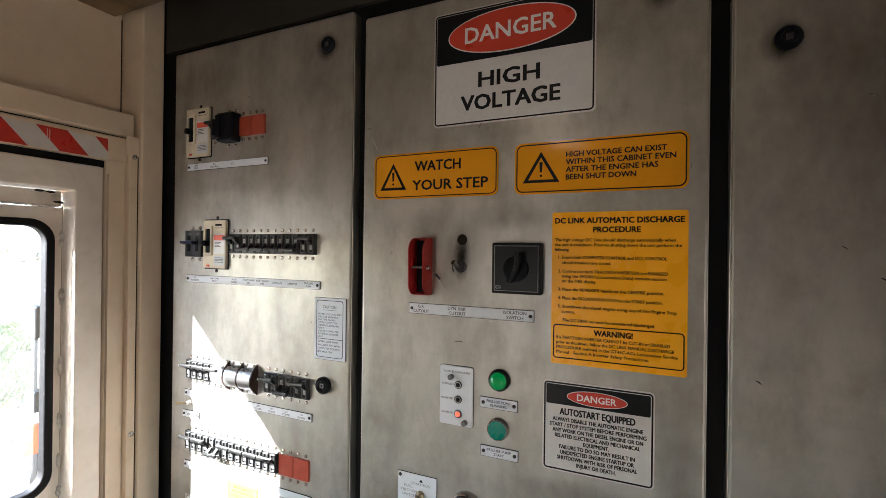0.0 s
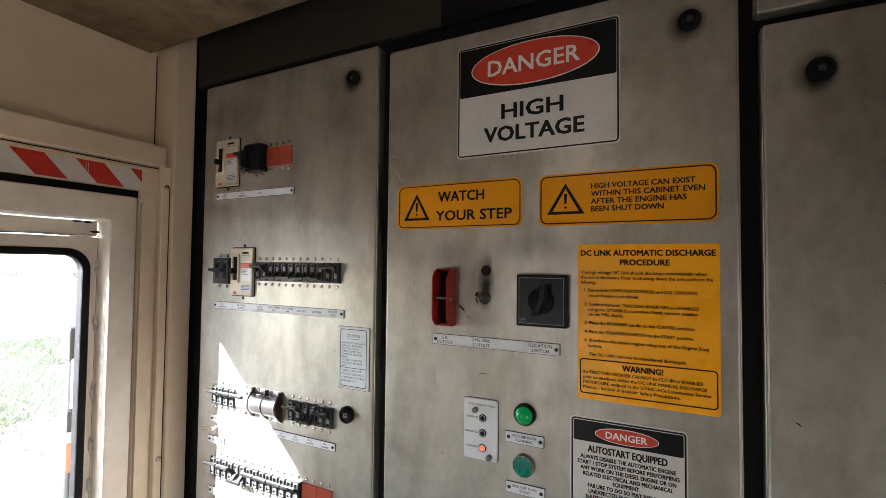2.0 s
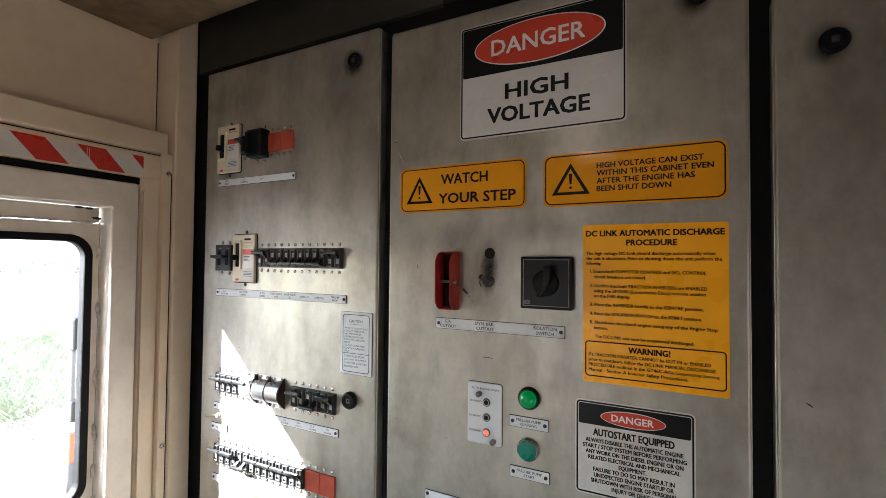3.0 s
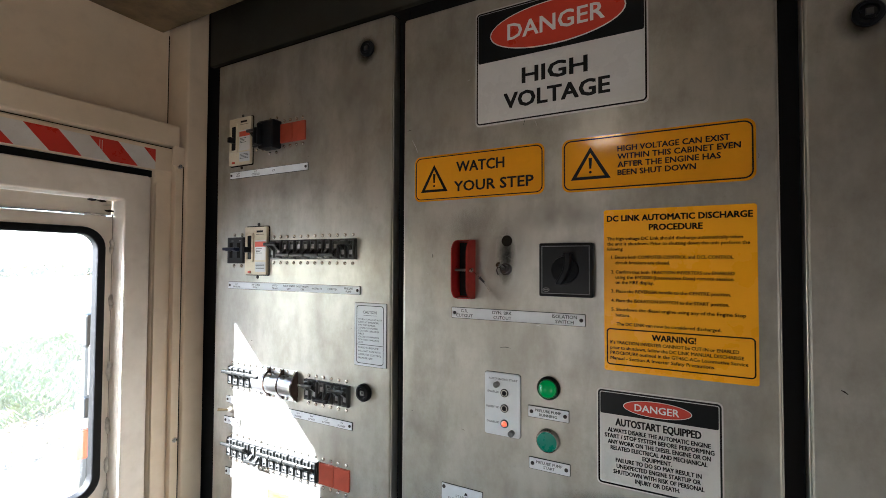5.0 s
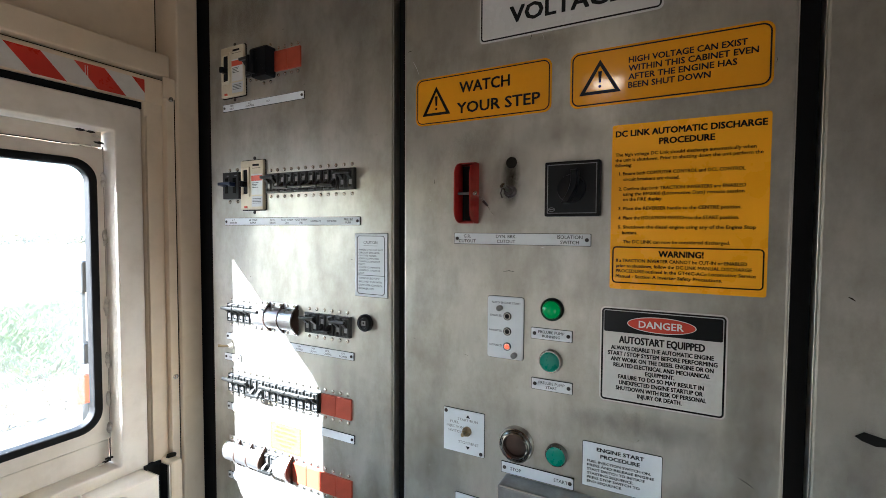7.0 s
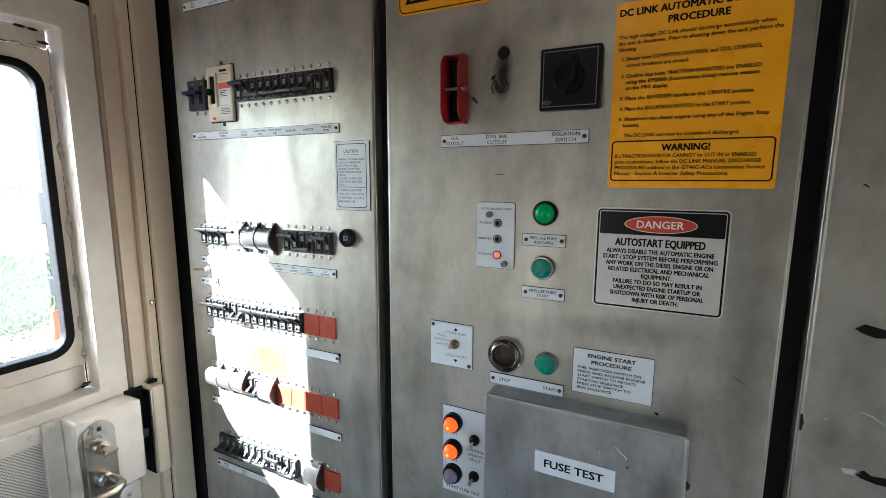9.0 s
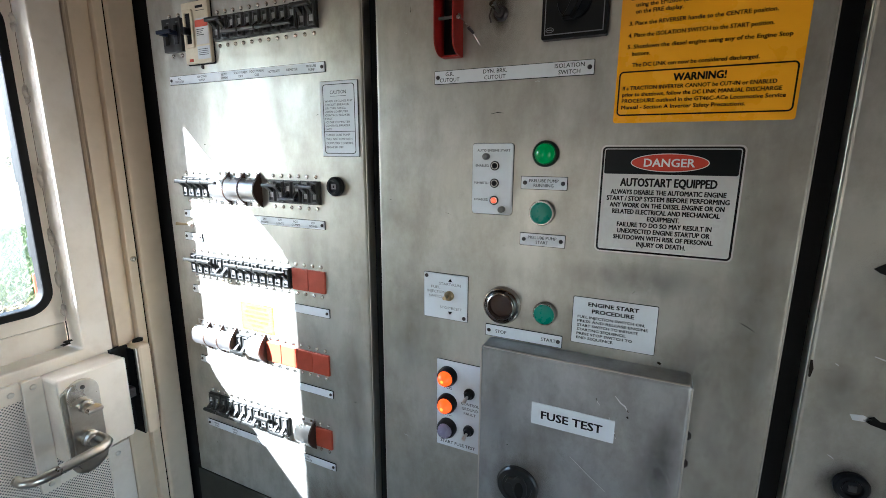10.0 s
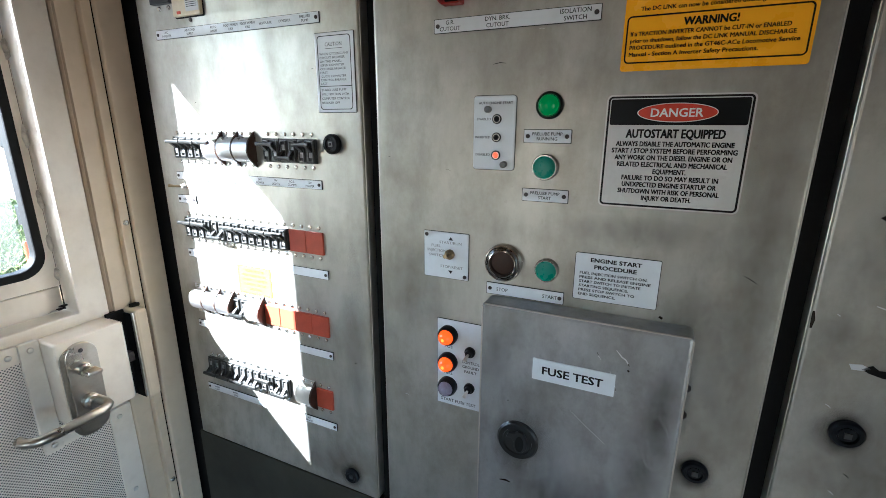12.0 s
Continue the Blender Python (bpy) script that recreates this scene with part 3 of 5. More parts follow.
    lever = [(-0.965, -0.1890, 0.939), (-0.945, -0.1880, 0.939), (-0.933, -0.1900, 0.939), (-0.9255, -0.1970, 0.939), (-0.922, -0.2080, 0.939),
             (-0.921, -0.2340, 0.939), (-0.921, -0.2640, 0.939), (-0.922, -0.2900, 0.939), (-0.926, -0.3020, 0.939), (-0.935, -0.3100, 0.939), (-0.952, -0.3120, 0.939)]
    part("lever_handle", tube(lever, 0.0085, 16), LOCKMETAL, door, "satin metal lever handle")
    part("hinge_leaf", prism(rrect(-0.79, -0.77, 1.4, 1.55), -1.05, -1.035, SIDE), DOORPAINT, door)
    return door


build_cab_door()


def build_strike():
    s = thing("strike_box", (-1.02, -0.085, 0.872), "cream painted lock strike box on the door jamb", "strike box")
    part("cover", prism(rrect(-0.080, -0.0535, 0.864, 1.064, 0.008, 5), -1.045, -1.002, SIDE, bevel=0.006), PAINT, s)
    part("slot", prism(rrect(-0.1140, -0.0805, 0.872, 1.062), -1.046, -1.036, SIDE), RUBBER, s, "black latch slot")
    part("strike_plate", prism(rrect(-0.0835, -0.0815, 0.872, 1.060), -1.010, -1.0035, SIDE), SATIN, s, "bright strike plate edge")
    part("slot_liner", prism(rrect(-0.0830, -0.0802, 0.868, 1.056), -1.040, -1.0102, SIDE), RUBBER, s, "black slot lining")
    part("latch_bolt", box(-1.036, -1.016, -0.108, -0.086, 0.955, 0.975, 0.002), DARKSCREW, s, "dark latch bolt")
    part("edge_trim", prism(rrect(-0.1142, -0.1126, 0.896, 1.056), -1.03, -0.990, SIDE), SATIN, s)
    bm = bmesh.new()
    bmesh.ops.create_icosphere(bm, subdivisions=2, radius=0.011)
    for v in bm.verts:
        v.co = Vector((v.co.x * 0.8, v.co.y * 1.1, v.co.z * 0.6)) * (0.9 + 0.3 * noise.noise(v.co * 200)) + Vector((-1.03, -0.062, 1.066))
    part("grease", bm, GRIME, s, "dark greasy smear")


build_strike()


# ---- cabinet ----
def build_cabinet():
    carcass = thing("cabinet_carcass", (0, 0.2, 0), "black rubber-sealed frame of the electrical cabinet", "cabinet frame", kind="structure")
    part("frame", prism(rrect(-1.10, 1.9, 0.0, 2.42), -0.06, -0.022, FRONT), RUBBER, carcass)
    part("transom", prism(rrect(-1.02, 0.0665, 2.088, 2.42), -0.022, -0.012, FRONT, bevel=0.002), STEEL_DARK, carcass, "dark grimy transom panel")
    part("vent", prism(rrect(-0.365, -0.12, 2.082, 2.2), -0.012, -0.006, FRONT), RUBBER, carcass, "black vent plate")
    part("kick_panel", prism(rrect(-0.985, -0.487, 0.06, 0.735), -0.030, -0.004, FRONT, bevel=0.003), STEEL_DARK, carcass, "dark grey lower panel")
    door = []
    for nm, lab, u0, u1, v0, v1 in (("breaker_door", "smudged stainless steel cabinet door full of breakers", -0.9695, -0.4885, 0.742, 2.072),
                                    ("high_voltage_door", "worn stainless steel high voltage cabinet door", -0.4655, 0.0635, 0.10, 2.053),
                                    ("side_cabinet_door", "stainless steel cabinet door beside the high voltage door", 0.0865, 0.9, 0.10, 1.974),
                                    ("upper_cabinet_door", "stainless steel upper cabinet door", 0.0805, 0.9, 1.989, 2.40)):
        d = thing(nm, ((u0 + u1) / 2, 0, v0), lab, "cabinet door", "cabinet doors")
        part("face_sheet", prism(rrect(u0 + 0.0015, u1 - 0.0015, v0, v1, 0.004, 3), -0.020, 0.0, FRONT, bevel=0.003), STEEL, d)
        for a, b in ((u0, u0 + 0.0014), (u1 - 0.0014, u1)):
            part("edge_fold", prism(rrect(a, b, v0 + 0.003, v1 - 0.003), -0.024, -0.0025, FRONT, bevel=0.0005), SATIN, d, "worn bright folded edge")
        door.append(d)
    # black rubber edging down the panel sides
    for u0, u1, z0 in ((-0.4875, -0.4665, 0.1), (0.0645, 0.0855, 0.1), (-0.998, -0.9705, 0.1)):
        single("door_seal", prism(rrect(u0, u1, z0, 2.08), -0.0218, -0.0195, FRONT), RUBBER, "black rubber seal in the gap between cabinet doors", "seal", kind="structure")
    return door


build_cabinet()


def smudge(parent, u, v, ru, rv, w=0.0001, material=None):
    part("smudge", prism(ellipse(u, v, ru, rv, 32), w, w + 0.00012, FRONT), material or SMUDGE, parent, "greasy dark smudge")


def door_lock(u, v, r=0.0165):
    k = thing("panel_lock", (u, 0, v), "round black quarter-turn lock on a cabinet door", "lock", "panel locks")
    part("ring", lathe(u, v, [(r, 0), (r, 0.004), (r * 0.86, 0.0068), (r * 0.62, 0.0068), (r * 0.56, 0.003), (0, 0.003)], FRONT, 28), BLACK, k)
    smudge(k, u - 0.004, v - 0.002, r * 1.9, r * 2.1)
    part("core", lathe(u, v, [(r * 0.5, 0.003), (r * 0.5, 0.0052), (0, 0.0055)], FRONT, 20), BLACK, k)
    part("key_square", prism([(u + 0.0035 * a, v + 0.0035 * b) for a, b in ((-1, -1), (1, -1), (1, 1), (-1, 1))], 0.0052, 0.0075, FRONT), RIM, k)


for u_, v_, r_ in ((-0.545, 2.020, 0.0145), (0.009, 1.998, 0.0140), (0.144, 1.907, 0.0145), (-0.545, 0.778, 0.015), (0.006, 0.992, 0.0155), (0.143, 1.094, 0.0165)):
    door_lock(u_, v_, r_)

s = thing("indicator_socket", (-0.5455, 0, 1.397), "round black socket with a square key beside the breakers", "socket")
part("body", lathe(-0.5455, 1.397, [(0.0155, 0), (0.0155, 0.006), (0.0130, 0.0095), (0.0090, 0.0095), (0.0082, 0.007), (0, 0.007)], FRONT, 28), BLACK, s)
part("key_square", prism(rrect(-0.5495, -0.5415, 1.393, 1.401), 0.007, 0.0085, FRONT, [rrect(-0.5475, -0.5435, 1.395, 1.399)]), GREYPL, s)


# ---- breakers ----
PITCH = 0.01875


def breaker_pair(up, material, name="circuit_breaker"):
    """Two ganged poles about the origin: body, windows, tied handle, four screws."""
    state = "on" if up else "off"
    b = thing(name, (0, 0, 0), f"black two-pole circuit breaker with tied handle switched {state}", "breaker", "breakers on the panel")
    part("body", prism(rrect(-PITCH + 0.0006, PITCH - 0.0006, -0.0195, 0.0195, 0.0008, 2), 0, 0.0055, FRONT, bevel=0.0008), material, b)
    for c in (-PITCH / 2, PITCH / 2):
        part("slot_rim", prism(rrect(c - 0.0062, c + 0.0062, -0.0165, 0.0165), 0.0055, 0.0080, FRONT, [rrect(c - 0.0038, c + 0.0038, -0.0145, 0.0145)], bevel=0.0006), RIM, b)
        part("rocker", prism(rrect(c - 0.0034, c + 0.0034, -0.010 if up else 0.000, 0.000 if up else 0.010), 0.0055, 0.0068, FRONT), GREYPL, b)
        s = 1 if up else -1
        bm = bmesh.new()
        own = [(c - 0.0032, 0), (c + 0.0032, 0)]
        arm = [(0.004, -0.004 * s), (0.004, 0.004 * s), (0.0185, 0.0130 * s), (0.0185, 0.0080 * s)]
        vs0 = [bm.verts.new((own[0][0], -w, v)) for w, v in arm]
        vs1 = [bm.verts.new((own[1][0], -w, v)) for w, v in arm]
        bm.faces.new(vs0)
        bm.faces.new(vs1)
        for k in range(4):
            bm.faces.new((vs0[k], vs0[(k + 1) % 4], vs1[(k + 1) % 4], vs1[k]))
        part("toggle", bm, material, b)
        for v in (0.0265, -0.0265):
            screw(c, v, 0.0036, 0, b, SCREW)
    s = 1 if up else -1
    part("tie_bar", box(-PITCH + 0.001, PITCH - 0.001, -0.0225, -0.0165, 0.0110 * s - 0.0030, 0.0110 * s + 0.0030, 0.0012), material, b)
    return b


KIT = {}


def put_breaker(u, v, up, material=BREAKERBLACK):
    key = (up, material.name)
    if key not in KIT:
        KIT[key] = breaker_pair(up, material)
        KIT[key].location = (u, 0, v)
        return
    copy_thing(KIT[key], pose(u, 0, v))


def blank(u0, u1, v, material=RED, h=0.0195):
    b = thing("blanking_plate", ((u0 + u1) / 2, 0, v), "terracotta red blanking plate over an empty breaker slot", "blanking plate", "red blanking plates")
    part("plate", prism(rrect(u0 + 0.0006, u1 - 0.0006, v - h, v + h, 0.001, 2), 0, 0.004, FRONT, bevel=0.0008), material, b)
    for c in (u0 + (u1 - u0) * 0.25, u0 + (u1 - u0) * 0.75):
        for z in (v + 0.0265, v - 0.0265):
            screw(c, z, 0.0036, 0, b, SCREW)


def guard(u0, u1, v, r=0.0215, cheek=None):
    """A rolled metal cover over two poles, open above, with pointed end cheeks and screws."""
    cheek = cheek or BROWN
    g = thing("breaker_guard", ((u0 + u1) / 2, 0, v), "curved satin metal guard with dark cheeks over breakers", "guard", "breaker guards")
    bm = bmesh.new()
    n = 14
    turn = [radians(16 + 158 * k / n) for k in range(n + 1)]
    prof = [(0.003 + 0.0170 * math.sin(a), v + r * math.cos(a)) for a in turn]
    a = [bm.verts.new((u0 + 0.001, -w, z)) for w, z in prof]
    b = [bm.verts.new((u1 - 0.0035, -w, z)) for w, z in prof]
    for k in range(n):
        bm.faces.new((a[k], a[k + 1], b[k + 1], b[k]))
    bmesh.ops.solidify(bm, geom=bm.faces[:], thickness=0.001)
    part("shell", bm, BRIGHT, g)
    pts = [(-0.0205 * (1 - abs(1 - 2 * k / n) ** 1.9), v + (r + 0.0095) * (1 - 2 * k / n)) for k in range(n + 1)]
    for c, t in ((u1 - 0.0016, 0.0016),):
        bm = bmesh.new()
        p0 = [bm.verts.new((c - t, y, z)) for y, z in pts]
        p1 = [bm.verts.new((c + t, y, z)) for y, z in pts]
        bm.faces.new(p0)
        bm.faces.new(p1)
        for k in range(n + 1):
            bm.faces.new((p0[k], p0[(k + 1) % (n + 1)], p1[(k + 1) % (n + 1)], p1[k]))
        part("cheek", bm, cheek, g)
    for z in (v + 0.021, v - 0.0305):
        part("foot", box(u0, u1, -0.001, 0, z, z + 0.0095), BRIGHT, g)
    for c in (u0 + PITCH / 2, u1 - PITCH / 2):
        for z in (v + 0.0265, v - 0.0265):
            screw(c, z, 0.0034, 0.001, g, SCREW)


def moulded_breaker(u0, u1, v0, v1):
    b = thing("moulded_case_breaker", ((u0 + u1) / 2, 0, v0), "cream moulded case circuit breaker with red and white rating label", "breaker", "moulded breakers")
    um = u0 + (u1 - u0) * 0.50
    part("case", prism(rrect(u0, u1, v0, v1, 0.002, 3), 0, 0.007, FRONT, bevel=0.0012), CREAM, b)
    part("mounting_gap", prism(rrect(u0 - 0.0022, u1 + 0.0022, v0 - 0.0022, v1 + 0.0022, 0.003, 3), 0, 0.0012, FRONT), RUBBER, b, "dark gap round the case")
    part("escutcheon", prism(rrect(u0 + 0.005, um - 0.004, v0 + 0.026, v1 - 0.012, 0.003, 3), 0.007, 0.0105, FRONT, [rrect(u0 + 0.010, um - 0.009, v0 + 0.032, v1 - 0.018, 0.002, 2)], bevel=0.001), CREAM, b)
    part("slot", prism(rrect(u0 + 0.010, um - 0.009, v0 + 0.032, v1 - 0.018), 0.0071, 0.0077, FRONT), BLACK, b, "dark handle slot")
    part("handle", box(u0 + 0.013, um - 0.012, -0.022, -0.0075, (v0 + v1) / 2 - 0.004, (v0 + v1) / 2 + 0.008, 0.002), BLACK, b, "black handle")
    part("rating_label", prism(rrect(um, u1 - 0.002, v0 + 0.030, v1 - 0.028), 0.0071, 0.0075, FRONT), SIGNWHITE, b, "white rating label")
    part("red_band", prism(rrect(um, u1 - 0.002, v1 - 0.042, v1 - 0.031), 0.0076, 0.0079, FRONT), REDINK, b, "red band")
    part("lower_label", prism(rrect(um, u1 - 0.002, v0 + 0.006, v0 + 0.027), 0.0071, 0.0075, FRONT), LABELGREY, b)
    bars("writing_bar", [(um + 0.004, u1 - 0.010, v1 - 0.010, 0.0042), (um + 0.003, u1 - 0.006, v1 - 0.016, 0.0008)] +
         [(um + 0.003, u1 - 0.012 - 0.003 * (k % 3), v1 - 0.046 - 0.003 * k, 0.0011) for k in range(4)] +
         [(um + 0.003, u1 - 0.005, v0 + 0.022 - 0.003 * k, 0.0009) for k in range(4)], 0.0081, INK, b)
    part("trip_button", prism(rrect(u0 + 0.012, u0 + 0.020, v0 + 0.003, v0 + 0.0075), 0.0071, 0.0085, FRONT), REDINK, b)
    screw((u0 + u1) / 2 + 0.002, v1 + 0.0055, 0.0036, 0, b, DARKSCREW)
    screw((u0 + u1) / 2, v0 - 0.0055, 0.0036, 0, b, DARKSCREW)


def strip_label(u0, u1, v0, v1, texts, bold=0.006, cap=0.0036, material=LABEL, name="label_strip", ends=True, ink=INK):
    lab = thing(name, ((u0 + u1) / 2, 0, v0), "white engraved plastic label strip screwed below the switches", "label", "engraved labels")
    part("core", prism(rrect(u0, u1, v0, v1, 0.0008, 2), 0, 0.0018, FRONT), BLACK, lab, "black core of the laminate")
    part("plate", prism(rrect(u0 + 0.0007, u1 - 0.0007, v0 + 0.0007, v1 - 0.0007, 0.0008, 2), 0.0018, 0.0022, FRONT), material, lab)
    if ends:
        for c in (u0 + 0.0055, u1 - 0.0055):
            screw(c, (v0 + v1) / 2, 0.0028, 0.0022, lab, DARKSCREW)
    rows = []
    vm = (v0 + v1) / 2
    for body, c in texts:
        ls = body.split("/")
        for k, t in enumerate(ls):
            rows.append((t, c, vm + (cap * 1.55) * ((len(ls) - 1) / 2 - k), cap, 0, "c"))
    for row in rows:
        lettering("lettering", [row], 0.0025, ink, lab, bold=bold)
    return lab


# row 1
moulded_breaker(-0.9205, -0.851, 1.8395, 1.942)
put_breaker(-0.829, 1.893, True)
g = thing("breaker_lockout_cover", (-0.782, 0, 1.89), "bulky black lockout cover over a breaker", "breaker cover")
part("body", prism(rrect(-0.812, -0.766, 1.862, 1.920, 0.004, 3), 0, 0.022, FRONT, bevel=0.004), BLACK, g)
part("rib", box(-0.806, -0.796, -0.030, -0.02, 1.868, 1.914, 0.003), BLACK, g)
part("side_fin", box(-0.822, -0.812, -0.026, 0, 1.874, 1.908, 0.003), BLACK, g)
for c in (-0.7985, -0.779):
    for z in (1.9275, 1.856):
        screw(c, z, 0.0036, 0, g, SCREW)
blank(-0.766, -0.731, 1.892)
blank(-0.731, -0.6965, 1.892)
strip_label(-0.922, -0.689, 1.811, 1.8265, [("GEN/FIELD", -0.894), ("A.C./CONTROL", -0.838), ("ECP", -0.785)])
# row 2
moulded_breaker(-0.8635, -0.797, 1.603, 1.703)
b2 = thing("blue_handle_breaker", (-0.893, 0, 1.626), "dark two-pole breaker with blue tied handles", "breaker")
part("body", prism(rrect(-0.9175, -0.8680, 1.6260, 1.6820, 0.0015, 3), 0, 0.009, FRONT, bevel=0.001), BLUEBLACK, b2)
for c in (-0.9050, -0.8805):
    part("slot", prism(rrect(c - 0.0045, c + 0.0045, 1.638, 1.670), 0.009, 0.0096, FRONT), RUBBER, b2)
    part("toggle", box(c - 0.0040, c + 0.0040, -0.022, -0.009, 1.652, 1.660, 0.0015), BLUEPL, b2, "blue toggle")
    part("writing_bar", prism(rrect(c + 0.001, c + 0.008, 1.6735, 1.6755), 0.0092, 0.0093, FRONT), GREYPL, b2)
    for z in (1.6875, 1.6205):
        screw(c, z, 0.0040, 0, b2, SCREW)
part("tie_bar", box(-0.9120, -0.8735, -0.026, -0.021, 1.6535, 1.6600, 0.0015), BLUEPL, b2, "blue tie bar")
for k, up in enumerate((True, False, False, False, False, True)):
    put_breaker(-0.772 + k * 2 * PITCH, 1.6545, up)
strip_label(-0.9215, -0.557, 1.571, 1.5865, [("A.C./INVERTER", -0.893), ("AIR COND/SUPPLY", -0.833), ("AUTO/DRAIN", -0.776), ("FOOT WARM/DRV", -0.736), ("FOOT WARM/OBS", -0.699),
                                            ("HOTPLATE", -0.661), ("DEMISTER", -0.622), ("PRELUBE/PUMP", -0.583)])
# row 3
for k in range(3):
    put_breaker(-0.896 + k * 2 * PITCH, 1.3845, True)
for k, up in enumerate((True, False, True)):
    put_breaker(-0.671 + k * 2 * PITCH, 1.3845, up)
for u in (-0.8235, -0.7855, -0.7475):
    guard(u, u + 0.038, 1.3845)
strip_label(-0.922, -0.572, 1.324, 1.339, [("24V/POWER", -0.706), ("74V/LIGHTS", -0.670), ("I.C.E./COMMS", -0.634), ("12V/POWER", -0.596)])
lab = strip_label(-0.928, -0.8775, 1.278, 1.294, [("LIGHTS", -0.904)])
tg = thing("toggle_switch", (-0.907, 0, 1.311), "small toggle switch with a worn metal bat", "switch", "toggle switches")
part("nut", lathe(-0.907, 1.311, [(0.0066, 0), (0.0066, 0.003), (0.0045, 0.004), (0.0045, 0.008), (0, 0.008)], FRONT, 6), SATIN, tg)
part("bat", tube([(-0.907, -0.006, 1.311), (-0.914, -0.016, 1.3125), (-0.920, -0.024, 1.314)], [0.0018, 0.0024, 0.0030], 10), BRASS, tg)
# row 4
for k, up in enumerate((True, True, False, True, True, True, True)):
    put_breaker(-0.896 + k * 2 * PITCH, 1.232, up)
blank(-0.6505, -0.6135, 1.232)
blank(-0.6135, -0.5765, 1.232)
strip_label(-0.922, -0.571, 1.169, 1.1855, [])
# row 5
for u in (-0.918, -0.8805, -0.843):
    guard(u, u + 0.0375, 1.081)
put_breaker(-0.787, 1.081, False)
guard(-0.7655, -0.728, 1.081)
for k in range(4):
    blank(-0.7265 + k * 0.0375, -0.689 + k * 0.0375, 1.079)
strip_label(-0.922, -0.572, 1.016, 1.0315, [])
# row 6
for k, up in enumerate((False, False, False, False, True, False)):
    put_breaker(-0.887 + k * 2 * PITCH, 0.930, up)
guard(-0.656, -0.618, 0.930)
blank(-0.6165, -0.5785, 0.930)
strip_label(-0.921, -0.574, 0.8665, 0.8825, [("WIPER/CAB1", -0.893), ("WIPER/CAB2", -0.838), ("AIR/BRAKE2", -0.640)])
# hazard sticker in the sun
st = thing("breaker_sticker", (-0.748, 0, 1.112), "small pale yellow warning sticker with red hatched border", "sticker")
part("sheet", prism(rrect(-0.790, -0.706, 1.112, 1.171, 0.002, 2), 0, 0.0006, FRONT), PALEYELLOW, st)
bm = bmesh.new()
for k in range(14):
    for z in (1.1125, 1.1672):
        u = -0.789 + k * 0.006
        prism([(u, z), (u + 0.003, z), (u + 0.005, z + 0.0035), (u + 0.002, z + 0.0035)], 0.0009, 0.0009, FRONT, bm=bm)
for k in range(9):
    for u in (-0.7895, -0.7095):
        z = 1.117 + k * 0.0057
        prism([(u, z), (u + 0.0033, z + 0.002), (u + 0.0033, z + 0.0045), (u, z + 0.0025)], 0.0009, 0.0009, FRONT, bm=bm)
part("border", bm, REDINK, st)
lettering("lettering", [("ENGINE MUST BE", -0.748, 1.160, 0.0050, 0.052, "c"), ("SHUT DOWN BEFORE", -0.748, 1.151, 0.0050, 0.060, "c"), ("OPENING COMPUTER", -0.748, 1.142, 0.0050, 0.062, "c"),
                        ("CONTROL CIRCUIT", -0.748, 1.133, 0.0050, 0.056, "c"), ("BREAKER", -0.748, 1.124, 0.0050, 0.030, "c")], 0.0009, YELLOWINK, st)

# caution plate
c = thing("caution_plate", (-0.534, 0, 1.445), "white engraved caution plate with black rounded border", "sign", "engraved labels")
part("core", prism(rrect(-0.5692, -0.4978, 1.4438, 1.5572, 0.0015, 3), 0, 0.0010, FRONT), BLACK, c, "black core of the laminate")
part("plate", prism(rrect(-0.5685, -0.4985, 1.4445, 1.5565, 0.001, 2), 0, 0.002, FRONT, bevel=0.0005), LABEL, c)
part("border", prism(rrect(-0.5635, -0.5035, 1.4485, 1.5525, 0.005, 5), 0.0022, 0.0024, FRONT, [rrect(-0.5625, -0.5045, 1.4495, 1.5515, 0.0045, 5)]), INK, c)
part("rule", prism(rrect(-0.563, -0.504, 1.4818, 1.4826), 0.0022, 0.0024, FRONT), INK, c)
part("underline", prism(rrect(-0.549, -0.519, 1.5345, 1.5350), 0.0022, 0.0024, FRONT), INK, c)
rows = [("CAUTION", -0.534, 1.5405, 0.0052, 0.030, "c")]
for k, (t, w) in enumerate((("WHEN CYCLING ANY", .053), ("CIRCUIT BREAKER", .046), ("ON THIS PANEL:", .040), ("-OPEN COMPUTER", .044), ("CONTROL BREAKER", .047), ("FIRST", .014), ("-CLOSE COMPUTER", .047), ("CONTROL BREAKER", .047), ("LAST", .012))):
    rows.append((t, -0.560, 1.5275 - k * 0.0052, 0.0030, w, "l"))
for k, (t, w) in enumerate((("TURBO LUBE PUMP", .046), ("WILL NOT RUN WITH", .050), ("COMPUTER CONTROL", .052), ("BREAKER OFF", .033))):
    rows.append((t, -0.560, 1.4770 - k * 0.0062, 0.0032, w, "l"))
lettering("lettering", rows, 0.0024, INK, c, bold=0.0)


# ---- high voltage door: signs ----
def ring(u0, u1, v0, v1, r, t, w, material, parent, name="border"):
    return part(name, prism(rrect(u0, u1, v0, v1, r, 6), w, w + 0.0002, FRONT, [rrect(u0 + t, u1 - t, v0 + t, v1 - t, max(r - t, 0.001), 6)]), material, parent)


